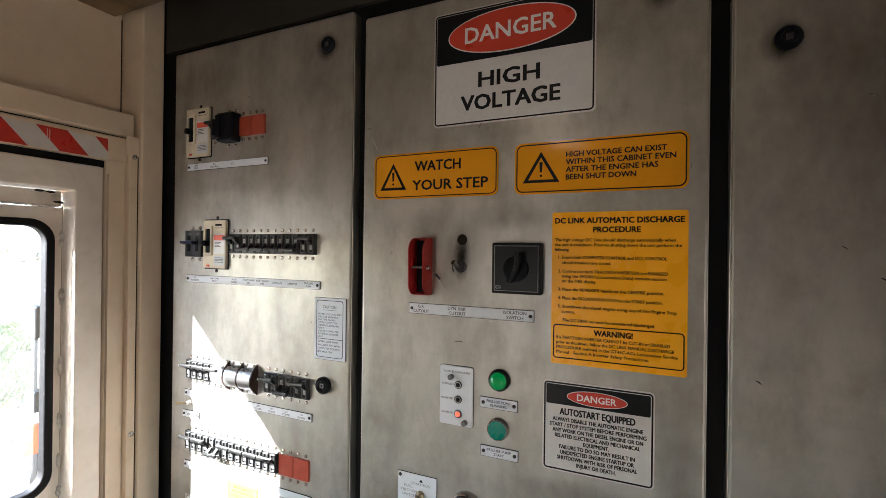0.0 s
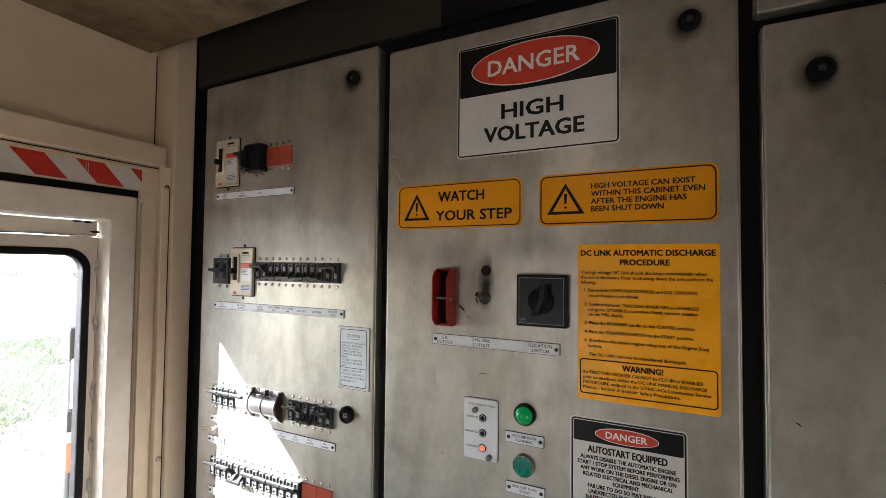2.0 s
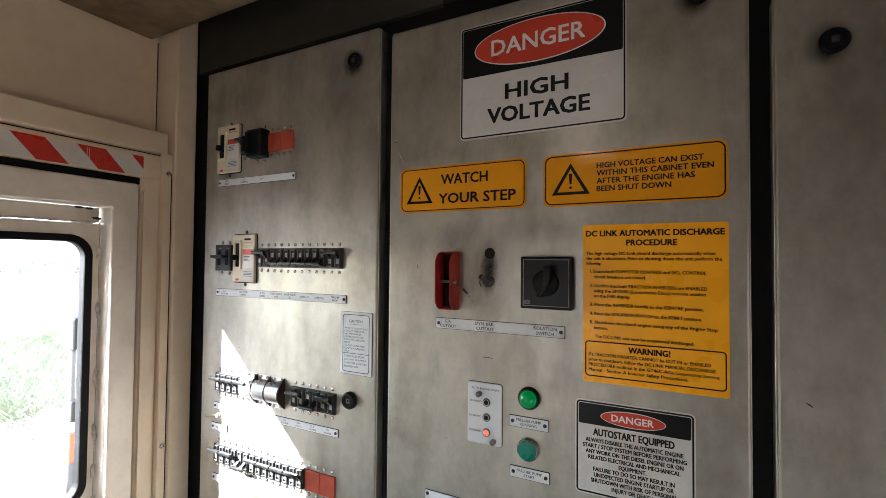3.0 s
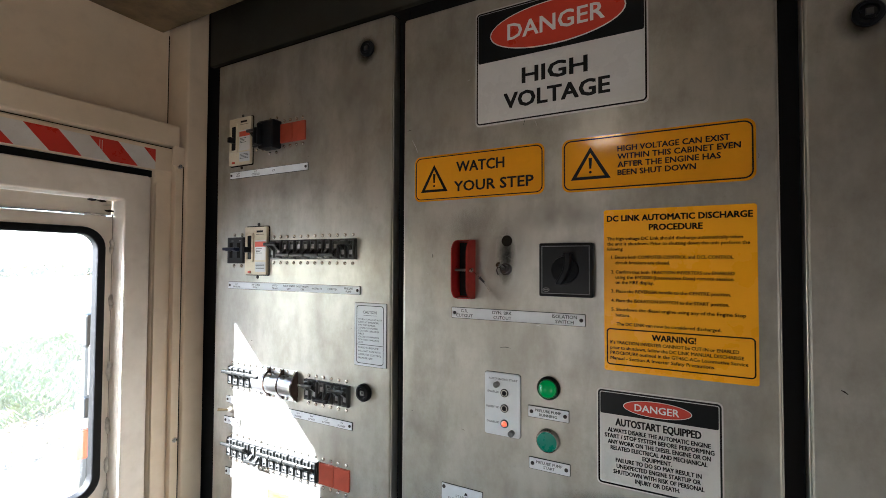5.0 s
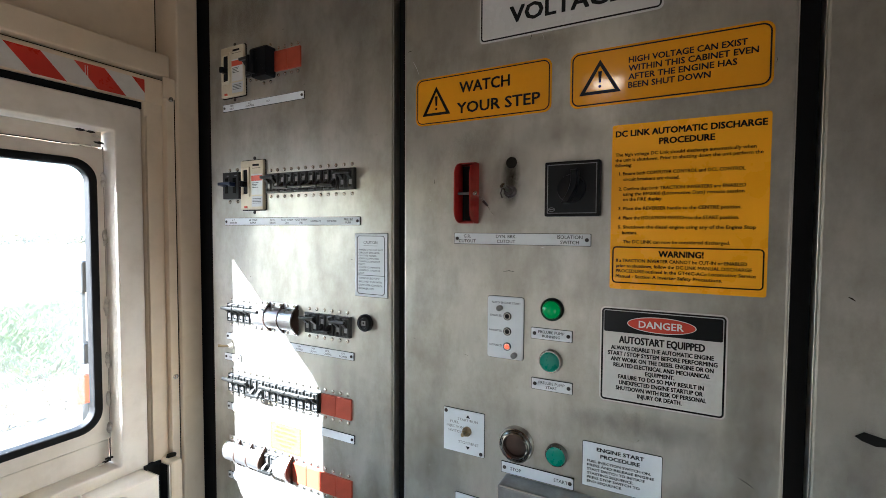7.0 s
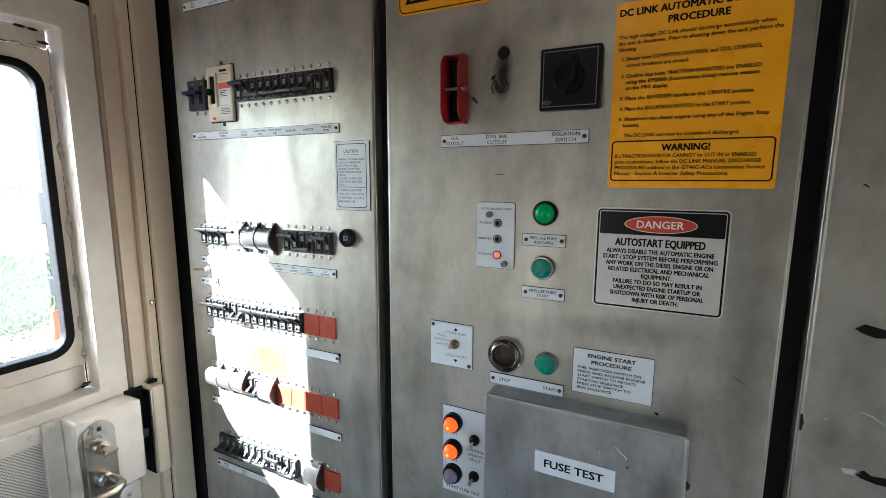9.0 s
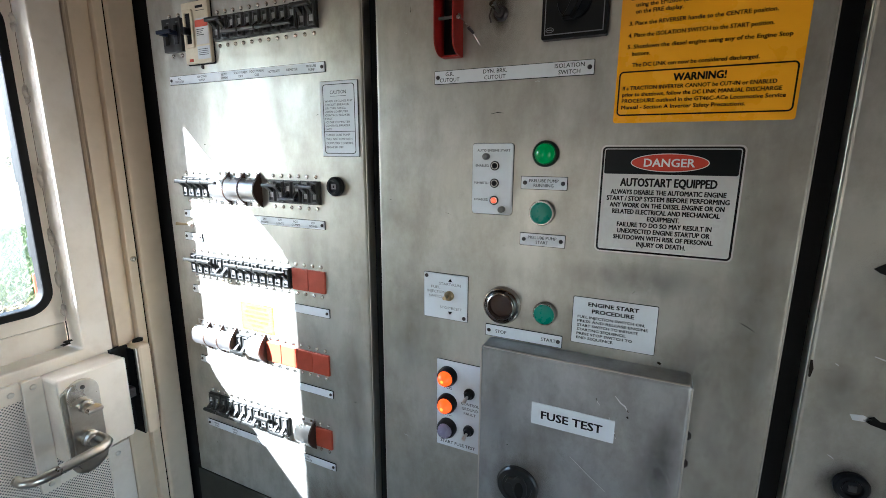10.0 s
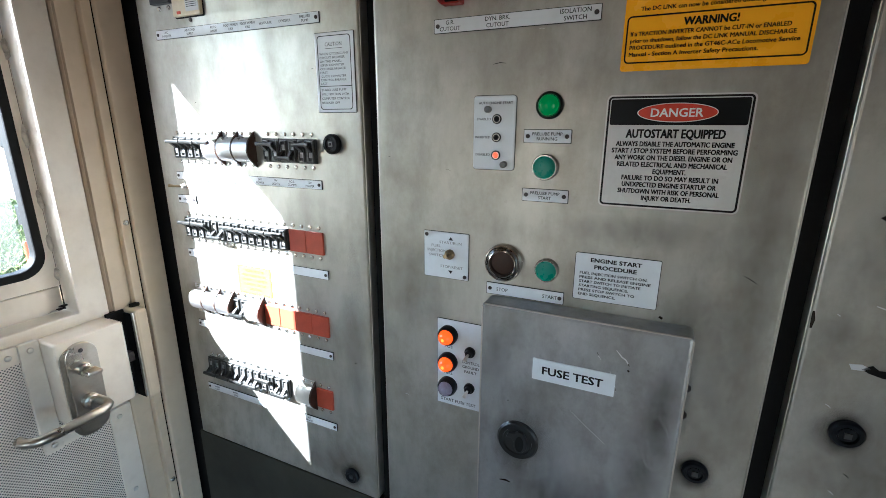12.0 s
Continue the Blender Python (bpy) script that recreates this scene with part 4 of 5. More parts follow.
def danger_sign():
    sg = thing("danger_sign", (-0.202, 0, 1.846), "white and black high voltage danger sign with red oval", "sign")
    part("plate", prism(rrect(-0.3285, -0.0765, 1.8455, 2.028, 0.006, 5), 0, 0.0012, FRONT), SIGNWHITE, sg, "white sign sheet")
    part("black_header", prism(rrect(-0.3235, -0.0815, 1.945, 2.023, 0.003, 4), 0.0014, 0.0016, FRONT), SIGNBLACK, sg, "black header field")
    ring(-0.3265, -0.0785, 1.8475, 2.026, 0.006, 0.0022, 0.0014, SIGNBLACK, sg)
    part("oval_rim", prism(ellipse(-0.2035, 1.985, 0.1000, 0.0335), 0.0018, 0.0020, FRONT), WHITEINK, sg)
    part("oval", prism(ellipse(-0.2035, 1.985, 0.0982, 0.0318), 0.0022, 0.0024, FRONT), SIGNRED, sg, "red oval")
    lettering("danger_word", [("DANGER", -0.2030, 1.985, 0.0240, 0.142, "c")], 0.0027, WHITEINK, sg, bold=0.016)
    lettering("lettering", [("HIGH", -0.2035, 1.9140, 0.0225, 0.095, "c"), ("VOLTAGE", -0.2030, 1.8790, 0.0225, 0.154, "c")], 0.0016, SIGNBLACK, sg, bold=0.030)


def warning_triangle(cu, v0, w, h, parent):
    outer = [(cu - w / 2, v0), (cu + w / 2, v0), (cu, v0 + h)]
    t = 0.0042
    inner = [(cu - w / 2 + t * 1.9, v0 + t), (cu + w / 2 - t * 1.9, v0 + t), (cu, v0 + h - t * 2.0)]
    bm = prism(outer, 0.0014, 0.0016, FRONT, [inner])
    part("triangle", bm, SIGNBLACK, parent)
    part("mark", prism([(cu - 0.0014, v0 + h * 0.33), (cu + 0.0014, v0 + h * 0.33), (cu + 0.0025, v0 + h * 0.66), (cu - 0.0025, v0 + h * 0.66)], 0.0014, 0.0016, FRONT), SIGNBLACK, parent)
    part("dot", prism(ellipse(cu, v0 + h * 0.22, 0.0019, 0.0019, 14), 0.0014, 0.0016, FRONT), SIGNBLACK, parent)


def step_sign():
    sg = thing("step_sign", (-0.33, 0, 1.733), "amber watch your step sign with black border", "sign")
    part("plate", prism(rrect(-0.4415, -0.2175, 1.7325, 1.8085, 0.011, 6), 0, 0.0012, FRONT), ORANGE, sg)
    ring(-0.4390, -0.2200, 1.7350, 1.8060, 0.010, 0.0016, 0.0014, SIGNBLACK, sg)
    warning_triangle(-0.4035, 1.7475, 0.051, 0.0455, sg)
    lettering("lettering", [("WATCH", -0.3210, 1.7855, 0.0160, 0.082, "c"), ("YOUR STEP", -0.3000, 1.7540, 0.0160, 0.132, "c")], 0.0016, SIGNBLACK, sg, bold=0.022)


def cabinet_sign():
    sg = thing("cabinet_sign", (-0.075, 0, 1.732), "amber high voltage cabinet warning sign with black border", "sign")
    part("plate", prism(rrect(-0.1915, 0.0405, 1.7315, 1.8075, 0.011, 6), 0, 0.0012, FRONT), ORANGE, sg)
    ring(-0.1890, 0.0380, 1.7340, 1.8050, 0.010, 0.0018, 0.0014, SIGNBLACK, sg)
    warning_triangle(-0.152, 1.7480, 0.054, 0.0455, sg)
    rows = [(t, -0.1160, 1.7870 - k * 0.0109, 0.0073, w, "l") for k, (t, w) in enumerate((("HIGH VOLTAGE CAN EXIST", 0.130), ("WITHIN THIS CABINET EVEN", 0.141), ("AFTER THE ENGINE HAS", 0.120), ("BEEN SHUT DOWN", 0.093)))]
    lettering("lettering", rows, 0.0016, SIGNBLACK, sg, bold=0.024)


def procedure_sign():
    sg = thing("procedure_sign", (-0.047, 0, 1.486), "tall yellow discharge procedure notice with black lettering", "sign")
    part("plate", prism(rrect(-0.1345, 0.0405, 1.4855, 1.7035, 0.003, 4), 0, 0.0012, FRONT), YELLOW, sg)
    lettering("heading", [("DC LINK AUTOMATIC DISCHARGE", -0.047, 1.6915, 0.0076, 0.166, "c"), ("PROCEDURE", -0.047, 1.6785, 0.0076, 0.061, "c")], 0.0015, INK, sg, bold=0.035)
    body = [("The high voltage DC Link should discharge automatically when", 0, 1.6640, .156), ("the unit is shutdown. Prior to shutting down the unit perform the", 0, 1.6570, .163), ("following:", 0, 1.6500, .020),
            ("1. Ensure both COMPUTER CONTROL and DCL CONTROL", .005, 1.6390, .141), ("circuit breakers are closed.", .0105, 1.6315, .066),
            ("2. Confirm that both TRACTION INVERTERS are ENABLED", .005, 1.6190, .142), ("using the EM2000 (Locomotive Data) remote session", .0105, 1.6120, .135), ("on the FIRE display.", .0105, 1.6050, .047),
            ("3. Place the REVERSER handle to the CENTRE position.", .005, 1.5930, .138), ("4. Place the ISOLATION SWITCH to the START position.", .005, 1.5805, .136),
            ("5. Shutdown the diesel engine using any of the Engine Stop", .005, 1.5685, .153), ("buttons.", .0105, 1.5610, .018), ("The DC LINK can now be considered discharged.", .0115, 1.5490, .121)]
    lettering("lettering", [(t, -0.1300 + d, z, 0.0041, w, "l") for t, d, z, w in body], 0.0015, INK, sg, bold=0.022)
    ring(-0.1315, 0.0375, 1.4935, 1.5425, 0.005, 0.0016, 0.0014, INK, sg)
    lettering("warning_heading", [("WARNING!", -0.050, 1.5335, 0.0075, 0.050, "c")], 0.0015, INK, sg, bold=0.035)
    rows = [("If a TRACTION INVERTER CANNOT be CUT-IN or ENABLED", .147), ("prior to shutdown, follow the DC LINK MANUAL DISCHARGE", .152), ("PROCEDURE outlined in the GT46C-ACe Locomotive Service", .156), ("Manual - Section A Inverter Safety Precautions.", .122)]
    lettering("warning_text", [(t, -0.1265, 1.5240 - k * 0.0070, 0.0041, w, "l") for k, (t, w) in enumerate(rows)], 0.0015, INK, sg, bold=0.022)


def autostart_sign():
    sg = thing("autostart_sign", (-0.071, 0, 1.332), "white and black autostart danger sign with small red oval", "sign")
    part("plate", prism(rrect(-0.1450, 0.0035, 1.3310, 1.4605, 0.006, 5), 0, 0.0012, FRONT), SIGNWHITE, sg, "white sign sheet")
    ring(-0.1432, 0.0017, 1.3328, 1.4587, 0.005, 0.0022, 0.0014, SIGNBLACK, sg)
    part("black_header", prism(rrect(-0.1400, -0.0015, 1.4270, 1.4555, 0.002, 3), 0.0014, 0.0016, FRONT), SIGNBLACK, sg, "black header field")
    part("oval_rim", prism(ellipse(-0.0705, 1.4405, 0.0405, 0.0105), 0.0018, 0.0020, FRONT), WHITEINK, sg)
    part("oval", prism(ellipse(-0.0705, 1.4405, 0.0395, 0.0096), 0.0022, 0.0024, FRONT), SIGNRED, sg, "red oval")
    lettering("danger_word", [("DANGER", -0.0705, 1.4405, 0.0088, 0.052, "c")], 0.0027, WHITEINK, sg, bold=0.020)
    rows = [("AUTOSTART EQUIPPED", 1.4175, .0092, .100)]
    for k, (t, w) in enumerate((("ALWAYS DISABLE THE AUTOMATIC ENGINE", .120), ("START / STOP SYSTEM BEFORE PERFORMING", .128), ("ANY WORK ON THE DIESEL ENGINE OR ON", .120), ("RELATED ELECTRICAL AND MECHANICAL", .113), ("EQUIPMENT.", .034),
                                ("FAILURE TO DO SO MAY RESULT IN", .100), ("UNEXPECTED ENGINE STARTUP OR", .098), ("SHUTDOWN WITH RISK OF PERSONAL", .106), ("INJURY OR DEATH.", .052))):
        rows.append((t, 1.4060 - k * 0.0078, .0053, w))
    lettering("lettering", [(t, -0.0705, z, h, w, "c") for t, z, h, w in rows], 0.0016, SIGNBLACK, sg, bold=0.032)


danger_sign()
step_sign()
cabinet_sign()
procedure_sign()
autostart_sign()


# ---- high voltage door: switches ----
def cutout_guard():
    g = thing("cutout_guard", (-0.349, 0, 1.572), "open red painted channel guard over the cutout switch", "switch guard")
    for u in (-0.3548, -0.3292):
        bm = bmesh.new()
        deep, rad, z0, z1 = 0.033, 0.020, 1.574, 1.666
        arc = [(math.cos(math.pi / 2 * k / 8), math.sin(math.pi / 2 * k / 8)) for k in range(9)]
        pts = [(0.0, z0)] + [(deep - rad + rad * c, z0 + rad - rad * d) for c, d in reversed(arc)] + [(deep - rad + rad * c, z1 - rad + rad * d) for c, d in arc] + [(0.0, z1)]
        p0 = [bm.verts.new((u - 0.0007, -w, v)) for w, v in pts]
        p1 = [bm.verts.new((u + 0.0007, -w, v)) for w, v in pts]
        bm.faces.new(p0)
        bm.faces.new(p1)
        n = len(pts)
        for k in range(n):
            bm.faces.new((p0[k], p0[(k + 1) % n], p1[(k + 1) % n], p1[k]))
        part("cheek", bm, REDPAINT, g)
    part("back", box(-0.3548, -0.3292, -0.0015, 0, 1.574, 1.666), REDPAINT, g)
    part("inner", box(-0.3535, -0.3305, -0.0060, -0.0015, 1.578, 1.662, 0.001), RUBBER, g, "black switch body")
    part("cap", box(-0.3548, -0.3292, -0.013, -0.0, 1.6645, 1.6665), REDPAINT, g)
    part("foot", box(-0.3548, -0.3292, -0.013, -0.0, 1.5735, 1.5755), REDPAINT, g)
    part("cross_bar", tube([(-0.358, -0.020, 1.619), (-0.327, -0.020, 1.619)], 0.0020, 10), GREYPL, g)
    part("bolt_end", lathe(0, 0, [(0.0036, 0), (0.0036, 0.003), (0.002, 0.0045), (0, 0.0045)], Matrix.Translation((-0.3284, -0.020, 1.619)) @ Matrix.Rotation(radians(90), 4, "Y"), 12), SCREW, g)
    part("seal_wire", tube([(-0.325, -0.020, 1.618), (-0.319, -0.012, 1.611), (-0.311, -0.006, 1.599), (-0.303, -0.003, 1.586)], 0.0004, 6), SCREW, g)
    part("lead_seal", tube([(-0.3175, -0.010, 1.608), (-0.311, -0.006, 1.600)], [0.0022, 0.0016], 8), DARKSCREW, g)


def dynamic_cutout():
    k = thing("cutout_toggle", (-0.278, 0, 1.621), "dull chrome toggle switch in a dark smudge", "switch", "toggle switches")
    smudge(k, -0.277, 1.640, 0.018, 0.048)
    part("nut", lathe(-0.277, 1.621, [(0.0095, 0), (0.0095, 0.003), (0.0068, 0.005), (0.0062, 0.010), (0.003, 0.010), (0, 0.008)], FRONT, 18), DARKSCREW, k)
    part("bat", tube([(-0.277, -0.008, 1.621), (-0.2795, -0.018, 1.625), (-0.281, -0.024, 1.628)], [0.0022, 0.003, 0.0042], 10), DULLCHROME, k)
    part("keeper", tube([(-0.2895, -0.002, 1.612), (-0.2905, -0.006, 1.619), (-0.287, -0.008, 1.627)], 0.0011, 6), DARKSCREW, k)
    h = thing("grease_stain", (-0.276, 0, 1.66), "dark worn rub mark above the toggle", "stain")
    part("rub_mark", prism(ellipse(-0.276, 1.664, 0.0085, 0.0085, 24), 0, 0.0004, FRONT), GRIME, h)


def isolation_switch():
    k = thing("isolation_switch", (-0.185, 0, 1.583), "square black rotary isolation switch with silver inner line", "switch")
    part("plate", prism(rrect(-0.2225, -0.1475, 1.5830, 1.6590, 0.002, 3), 0, 0.012, FRONT, bevel=0.0015), BLACK, k)
    part("face", prism(rrect(-0.2185, -0.1515, 1.5870, 1.6550), 0.0122, 0.0126, FRONT), SIGNBLACK, k)
    part("silver_line", prism(rrect(-0.2185, -0.1515, 1.5870, 1.6550), 0.0128, 0.0130, FRONT, [rrect(-0.2175, -0.1525, 1.5880, 1.6540)]), GREYPL, k)
    part("emblem", prism(ellipse(-0.2120, 1.5925, 0.0048, 0.0030, 18), 0.0130, 0.0132, FRONT, [ellipse(-0.2120, 1.5925, 0.0041, 0.0023, 18)]), GREYPL, k)
    part("emblem_bar", prism(rrect(-0.2150, -0.2090, 1.5920, 1.5930), 0.0130, 0.0132, FRONT), GREYPL, k)
    part("hub", lathe(-0.185, 1.621, [(0.0195, 0.0126), (0.0185, 0.0170), (0.012, 0.0185), (0, 0.0185)], FRONT, 32), BLACK, k)
    pts = []
    for j in range(9):
        t = j / 8
        pts.append((-0.185 + 0.005 * math.sin(math.pi * t) + (0.0065 - 0.012 * (1 - t)) , 1.601 + 0.044 * t))
    outl = [(u - 0.0045, v) for u, v in pts] + [(u + 0.0045, v) for u, v in reversed(pts)]
    part("grip", prism(outl, 0.0170, 0.0330, FRONT, bevel=0.002), BLACK, k, "black turning grip")


def rubbed_patches():
    by = {o.name: o for o in scene.objects if o.parent is None}
    hv, side, brk = by["high_voltage_door"], by["side_cabinet_door"], by["breaker_door"]
    for u, v, a, b in ((-0.275, 1.640, 0.040, 0.075), (-0.335, 1.69, 0.05, 0.03), (-0.20, 1.70, 0.07, 0.025), (-0.02, 1.20, 0.05, 0.05), (0.01, 1.10, 0.05, 0.12), (-0.40, 1.18, 0.05, 0.09), (-0.10, 1.30, 0.10, 0.022), (0.03, 1.30, 0.03, 0.16)):
        smudge(hv, u, v, a, b, 0.0001, RUBBED)
    for u, v, a, b in ((0.118, 1.205, 0.018, 0.030), (0.13, 1.30, 0.03, 0.06), (0.16, 1.05, 0.06, 0.10), (0.25, 1.85, 0.12, 0.14)):
        smudge(side, u, v, a, b, 0.0001, RUBBED)
    for u, v, a, b in ((-0.60, 0.80, 0.08, 0.05), (-0.52, 1.05, 0.022, 0.20), (-0.86, 2.00, 0.09, 0.05), (-0.57, 1.95, 0.06, 0.10)):
        smudge(brk, u, v, a, b, 0.0001, RUBBED)


rubbed_patches()
cutout_guard()
dynamic_cutout()
isolation_switch()
strip_label(-0.3695, -0.1595, 1.5415, 1.5590, [("G.R./CUTOUT", -0.3465), ("DYN. BRK./CUTOUT", -0.2825), ("ISOLATION/SWITCH", -0.1885)], 0.006, 0.0048)


def lens_button(u, v, r, label, lens, rim, dome=0.006, name="push_button", group="push buttons", c=0.80):
    k = thing(name, (u, 0, v), label, "button", group)
    part("bezel", lathe(u, v, [(r, 0), (r, 0.006), (r * (0.5 + c / 2), 0.0085), (r * c, 0.0085), (r * (c - 0.02), 0.006)], FRONT, 32), rim, k)
    part("cap", lathe(u, v, [(r * (c - 0.01), 0.004), (r * (c - 0.01), 0.0095), (r * (c - 0.1), 0.0095 + dome * 0.5), (r * 0.4, 0.0095 + dome * 0.9), (0, 0.0095 + dome)], FRONT, 32), lens, k)


lens_button(-0.2115, 1.4500, 0.0165, "green domed pilot lamp in a black rim, lit", GREENLENS, BLACK, 0.010, "pilot_lamp", "pilot lamps")
lens_button(-0.2125, 1.3750, 0.0165, "green flush push button with chrome rim", GREENBTN, DULLCHROME, 0.001, c=0.86)
lens_button(-0.2020, 1.2390, 0.0160, "green flush start button with chrome rim", GREENBTN, DULLCHROME, 0.001, c=0.86)
k = thing("stop_button", (-0.262, 0, 1.242), "black recessed stop button in a heavy chrome ring", "button", "push buttons")
part("ring", lathe(-0.262, 1.242, [(0.0265, 0), (0.0265, 0.008), (0.0255, 0.0105), (0.0238, 0.0112), (0.0228, 0.0095)], FRONT, 40), CHROME, k)
part("knurled_collar", lathe(-0.262, 1.242, [(0.0228, 0.006), (0.0222, 0.0115), (0.0208, 0.0128), (0.0200, 0.0100)], FRONT, 40), DULLCHROME, k, "dark metal collar")
part("inner_rim", lathe(-0.262, 1.242, [(0.0200, 0.006), (0.0196, 0.0130), (0.0180, 0.0138), (0.0172, 0.009), (0.0170, 0.002)], FRONT, 40), CHROME, k)
part("cap", lathe(-0.262, 1.242, [(0.0170, 0.001), (0.0165, 0.006), (0.012, 0.0075), (0, 0.0078)], FRONT, 32), BROWN, k, "dark brown cap")
for u, v0, txt in ((-0.2125, 1.4045, "PRELUBE PUMP/RUNNING"), (-0.2110, 1.3300, "PRELUBE PUMP/START")):
    strip_label(u - 0.0300, u + 0.0300, v0, v0 + 0.0170, [(txt, u)], 0.006, 0.0039, name="small_label")
strip_label(-0.2865, -0.1770, 1.1925, 1.2100, [("STOP", -0.2630), ("START", -0.1955)], 0.006, 0.0048)


def auto_start_plate():
    p = thing("auto_start_plate", (-0.282, 0, 1.369), "white plate with three small indicator lamps and knobs", "switch plate")
    part("core", prism(rrect(-0.3117, -0.2533, 1.3683, 1.4637, 0.0045, 3), 0, 0.0010, FRONT), BLACK, p, "black core of the laminate")
    part("plate", prism(rrect(-0.3110, -0.2540, 1.3690, 1.4630, 0.004, 4), 0, 0.003, FRONT, bevel=0.0008), LABEL, p)
    for v, mat in ((1.4340, BLACK), (1.4110, BLACK), (1.3880, REDLED)):
        lamp = part("lamp_rim", lathe(-0.2785, v, [(0.0062, 0.003), (0.0062, 0.0045), (0.0040, 0.0045), (0.0038, 0.0035)], FRONT, 20), BLACK, p)
        part("lamp_ring", lathe(-0.2785, v, [(0.0048, 0.0047), (0.0048, 0.0052), (0.0038, 0.0052)], FRONT, 20), SATIN, lamp)
        part("lens", lathe(-0.2785, v, [(0.0038, 0.0032), (0.0036, 0.0055), (0.002, 0.0068), (0, 0.0070)], FRONT, 16), mat, lamp)
    for u, v in ((-0.2900, 1.4460), (-0.2665, 1.3765)):
        part("knob", lathe(u, v, [(0.0042, 0.003), (0.0044, 0.0105), (0.0034, 0.012), (0, 0.012)], FRONT, 14), GREYPL, p)
    lettering("lettering", [("AUTO ENGINE START", -0.2810, 1.4540, 0.0030, 0.046, "c"), ("ENABLED", -0.2870, 1.4340, 0.0030, 0.019, "r"), ("INHIBITED", -0.2870, 1.4110, 0.0030, 0.021, "r"), ("DISABLED", -0.2870, 1.3885, 0.0030, 0.020, "r")], 0.0032, INK, p, bold=0.006)


def injection_plate():
    p = thing("injection_switch_plate", (-0.35, 0, 1.206), "grey-white fuel injection switch plate with metal toggle", "switch plate")
    part("core", prism(rrect(-0.3872, -0.3148, 1.2053, 1.2762, 0.0015, 3), 0, 0.0010, FRONT), BLACK, p, "black core of the laminate")
    part("plate", prism(rrect(-0.3865, -0.3155, 1.2060, 1.2755, 0.001, 2), 0, 0.0022, FRONT, bevel=0.0005), LABEL, p)
    screw(-0.3820, 1.2705, 0.0030, 0.0022, p, DARKSCREW)
    screw(-0.3205, 1.2110, 0.0030, 0.0022, p, DARKSCREW)
    part("nut", lathe(-0.3440, 1.2435, [(0.0075, 0.0022), (0.0075, 0.006), (0.0055, 0.008), (0.0050, 0.012), (0, 0.012)], FRONT, 12), BRASS, p)
    part("bat", tube([(-0.3440, -0.010, 1.2435), (-0.3437, -0.017, 1.2445), (-0.3435, -0.022, 1.2450)], [0.0018, 0.0026, 0.0030], 10), BRASS, p)
    for v, s in ((1.2665, 1), (1.2165, -1)):
        part("arrow", prism([(-0.3465, v - 0.002 * s), (-0.3395, v - 0.002 * s), (-0.3430, v + 0.003 * s)], 0.0024, 0.0026, FRONT), INK, p)
    lettering("lettering", [("START/RUN", -0.3435, 1.2605, 0.0040, 0.035, "c"), ("FUEL", -0.3665, 1.2545, 0.0040, 0.015, "c"), ("INJECTION", -0.3655, 1.2475, 0.0040, 0.030, "c"), ("SWITCH", -0.3655, 1.2400, 0.0040, 0.025, "c"), ("STOP/RESET", -0.3415, 1.2240, 0.0040, 0.036, "c")], 0.0026, PALEINK, p, bold=0.0)


def engine_start_plate():
    p = thing("engine_start_notice", (-0.115, 0, 1.206), "white engine start procedure notice plate", "sign", "engraved labels")
    part("core", prism(rrect(-0.1662, -0.0643, 1.2048, 1.2687, 0.002, 3), 0, 0.0010, FRONT), BLACK, p, "black core of the laminate")
    part("plate", prism(rrect(-0.1655, -0.0650, 1.2055, 1.2680, 0.0015, 3), 0, 0.0015, FRONT), LABEL, p)
    lettering("heading", [("ENGINE START", -0.1165, 1.2600, 0.0050, 0.060, "c"), ("PROCEDURE", -0.1165, 1.2510, 0.0050, 0.050, "c")], 0.0018, INK, p, bold=0.04)
    rows = (("FUEL INJECTION SWITCH ON.", .081), ("PRESS AND RELEASE ENGINE", .085), ("START SWITCH TO INITIATE", .074), ("STARTING SEQUENCE.", .060), ("PRESS STOP SWITCH TO", .068), ("END SEQUENCE.", .046))
    lettering("lettering", [(t, -0.1590, 1.2420 - k * 0.0058, 0.0034, w, "l") for k, (t, w) in enumerate(rows)], 0.0018, INK, p, bold=0.03)


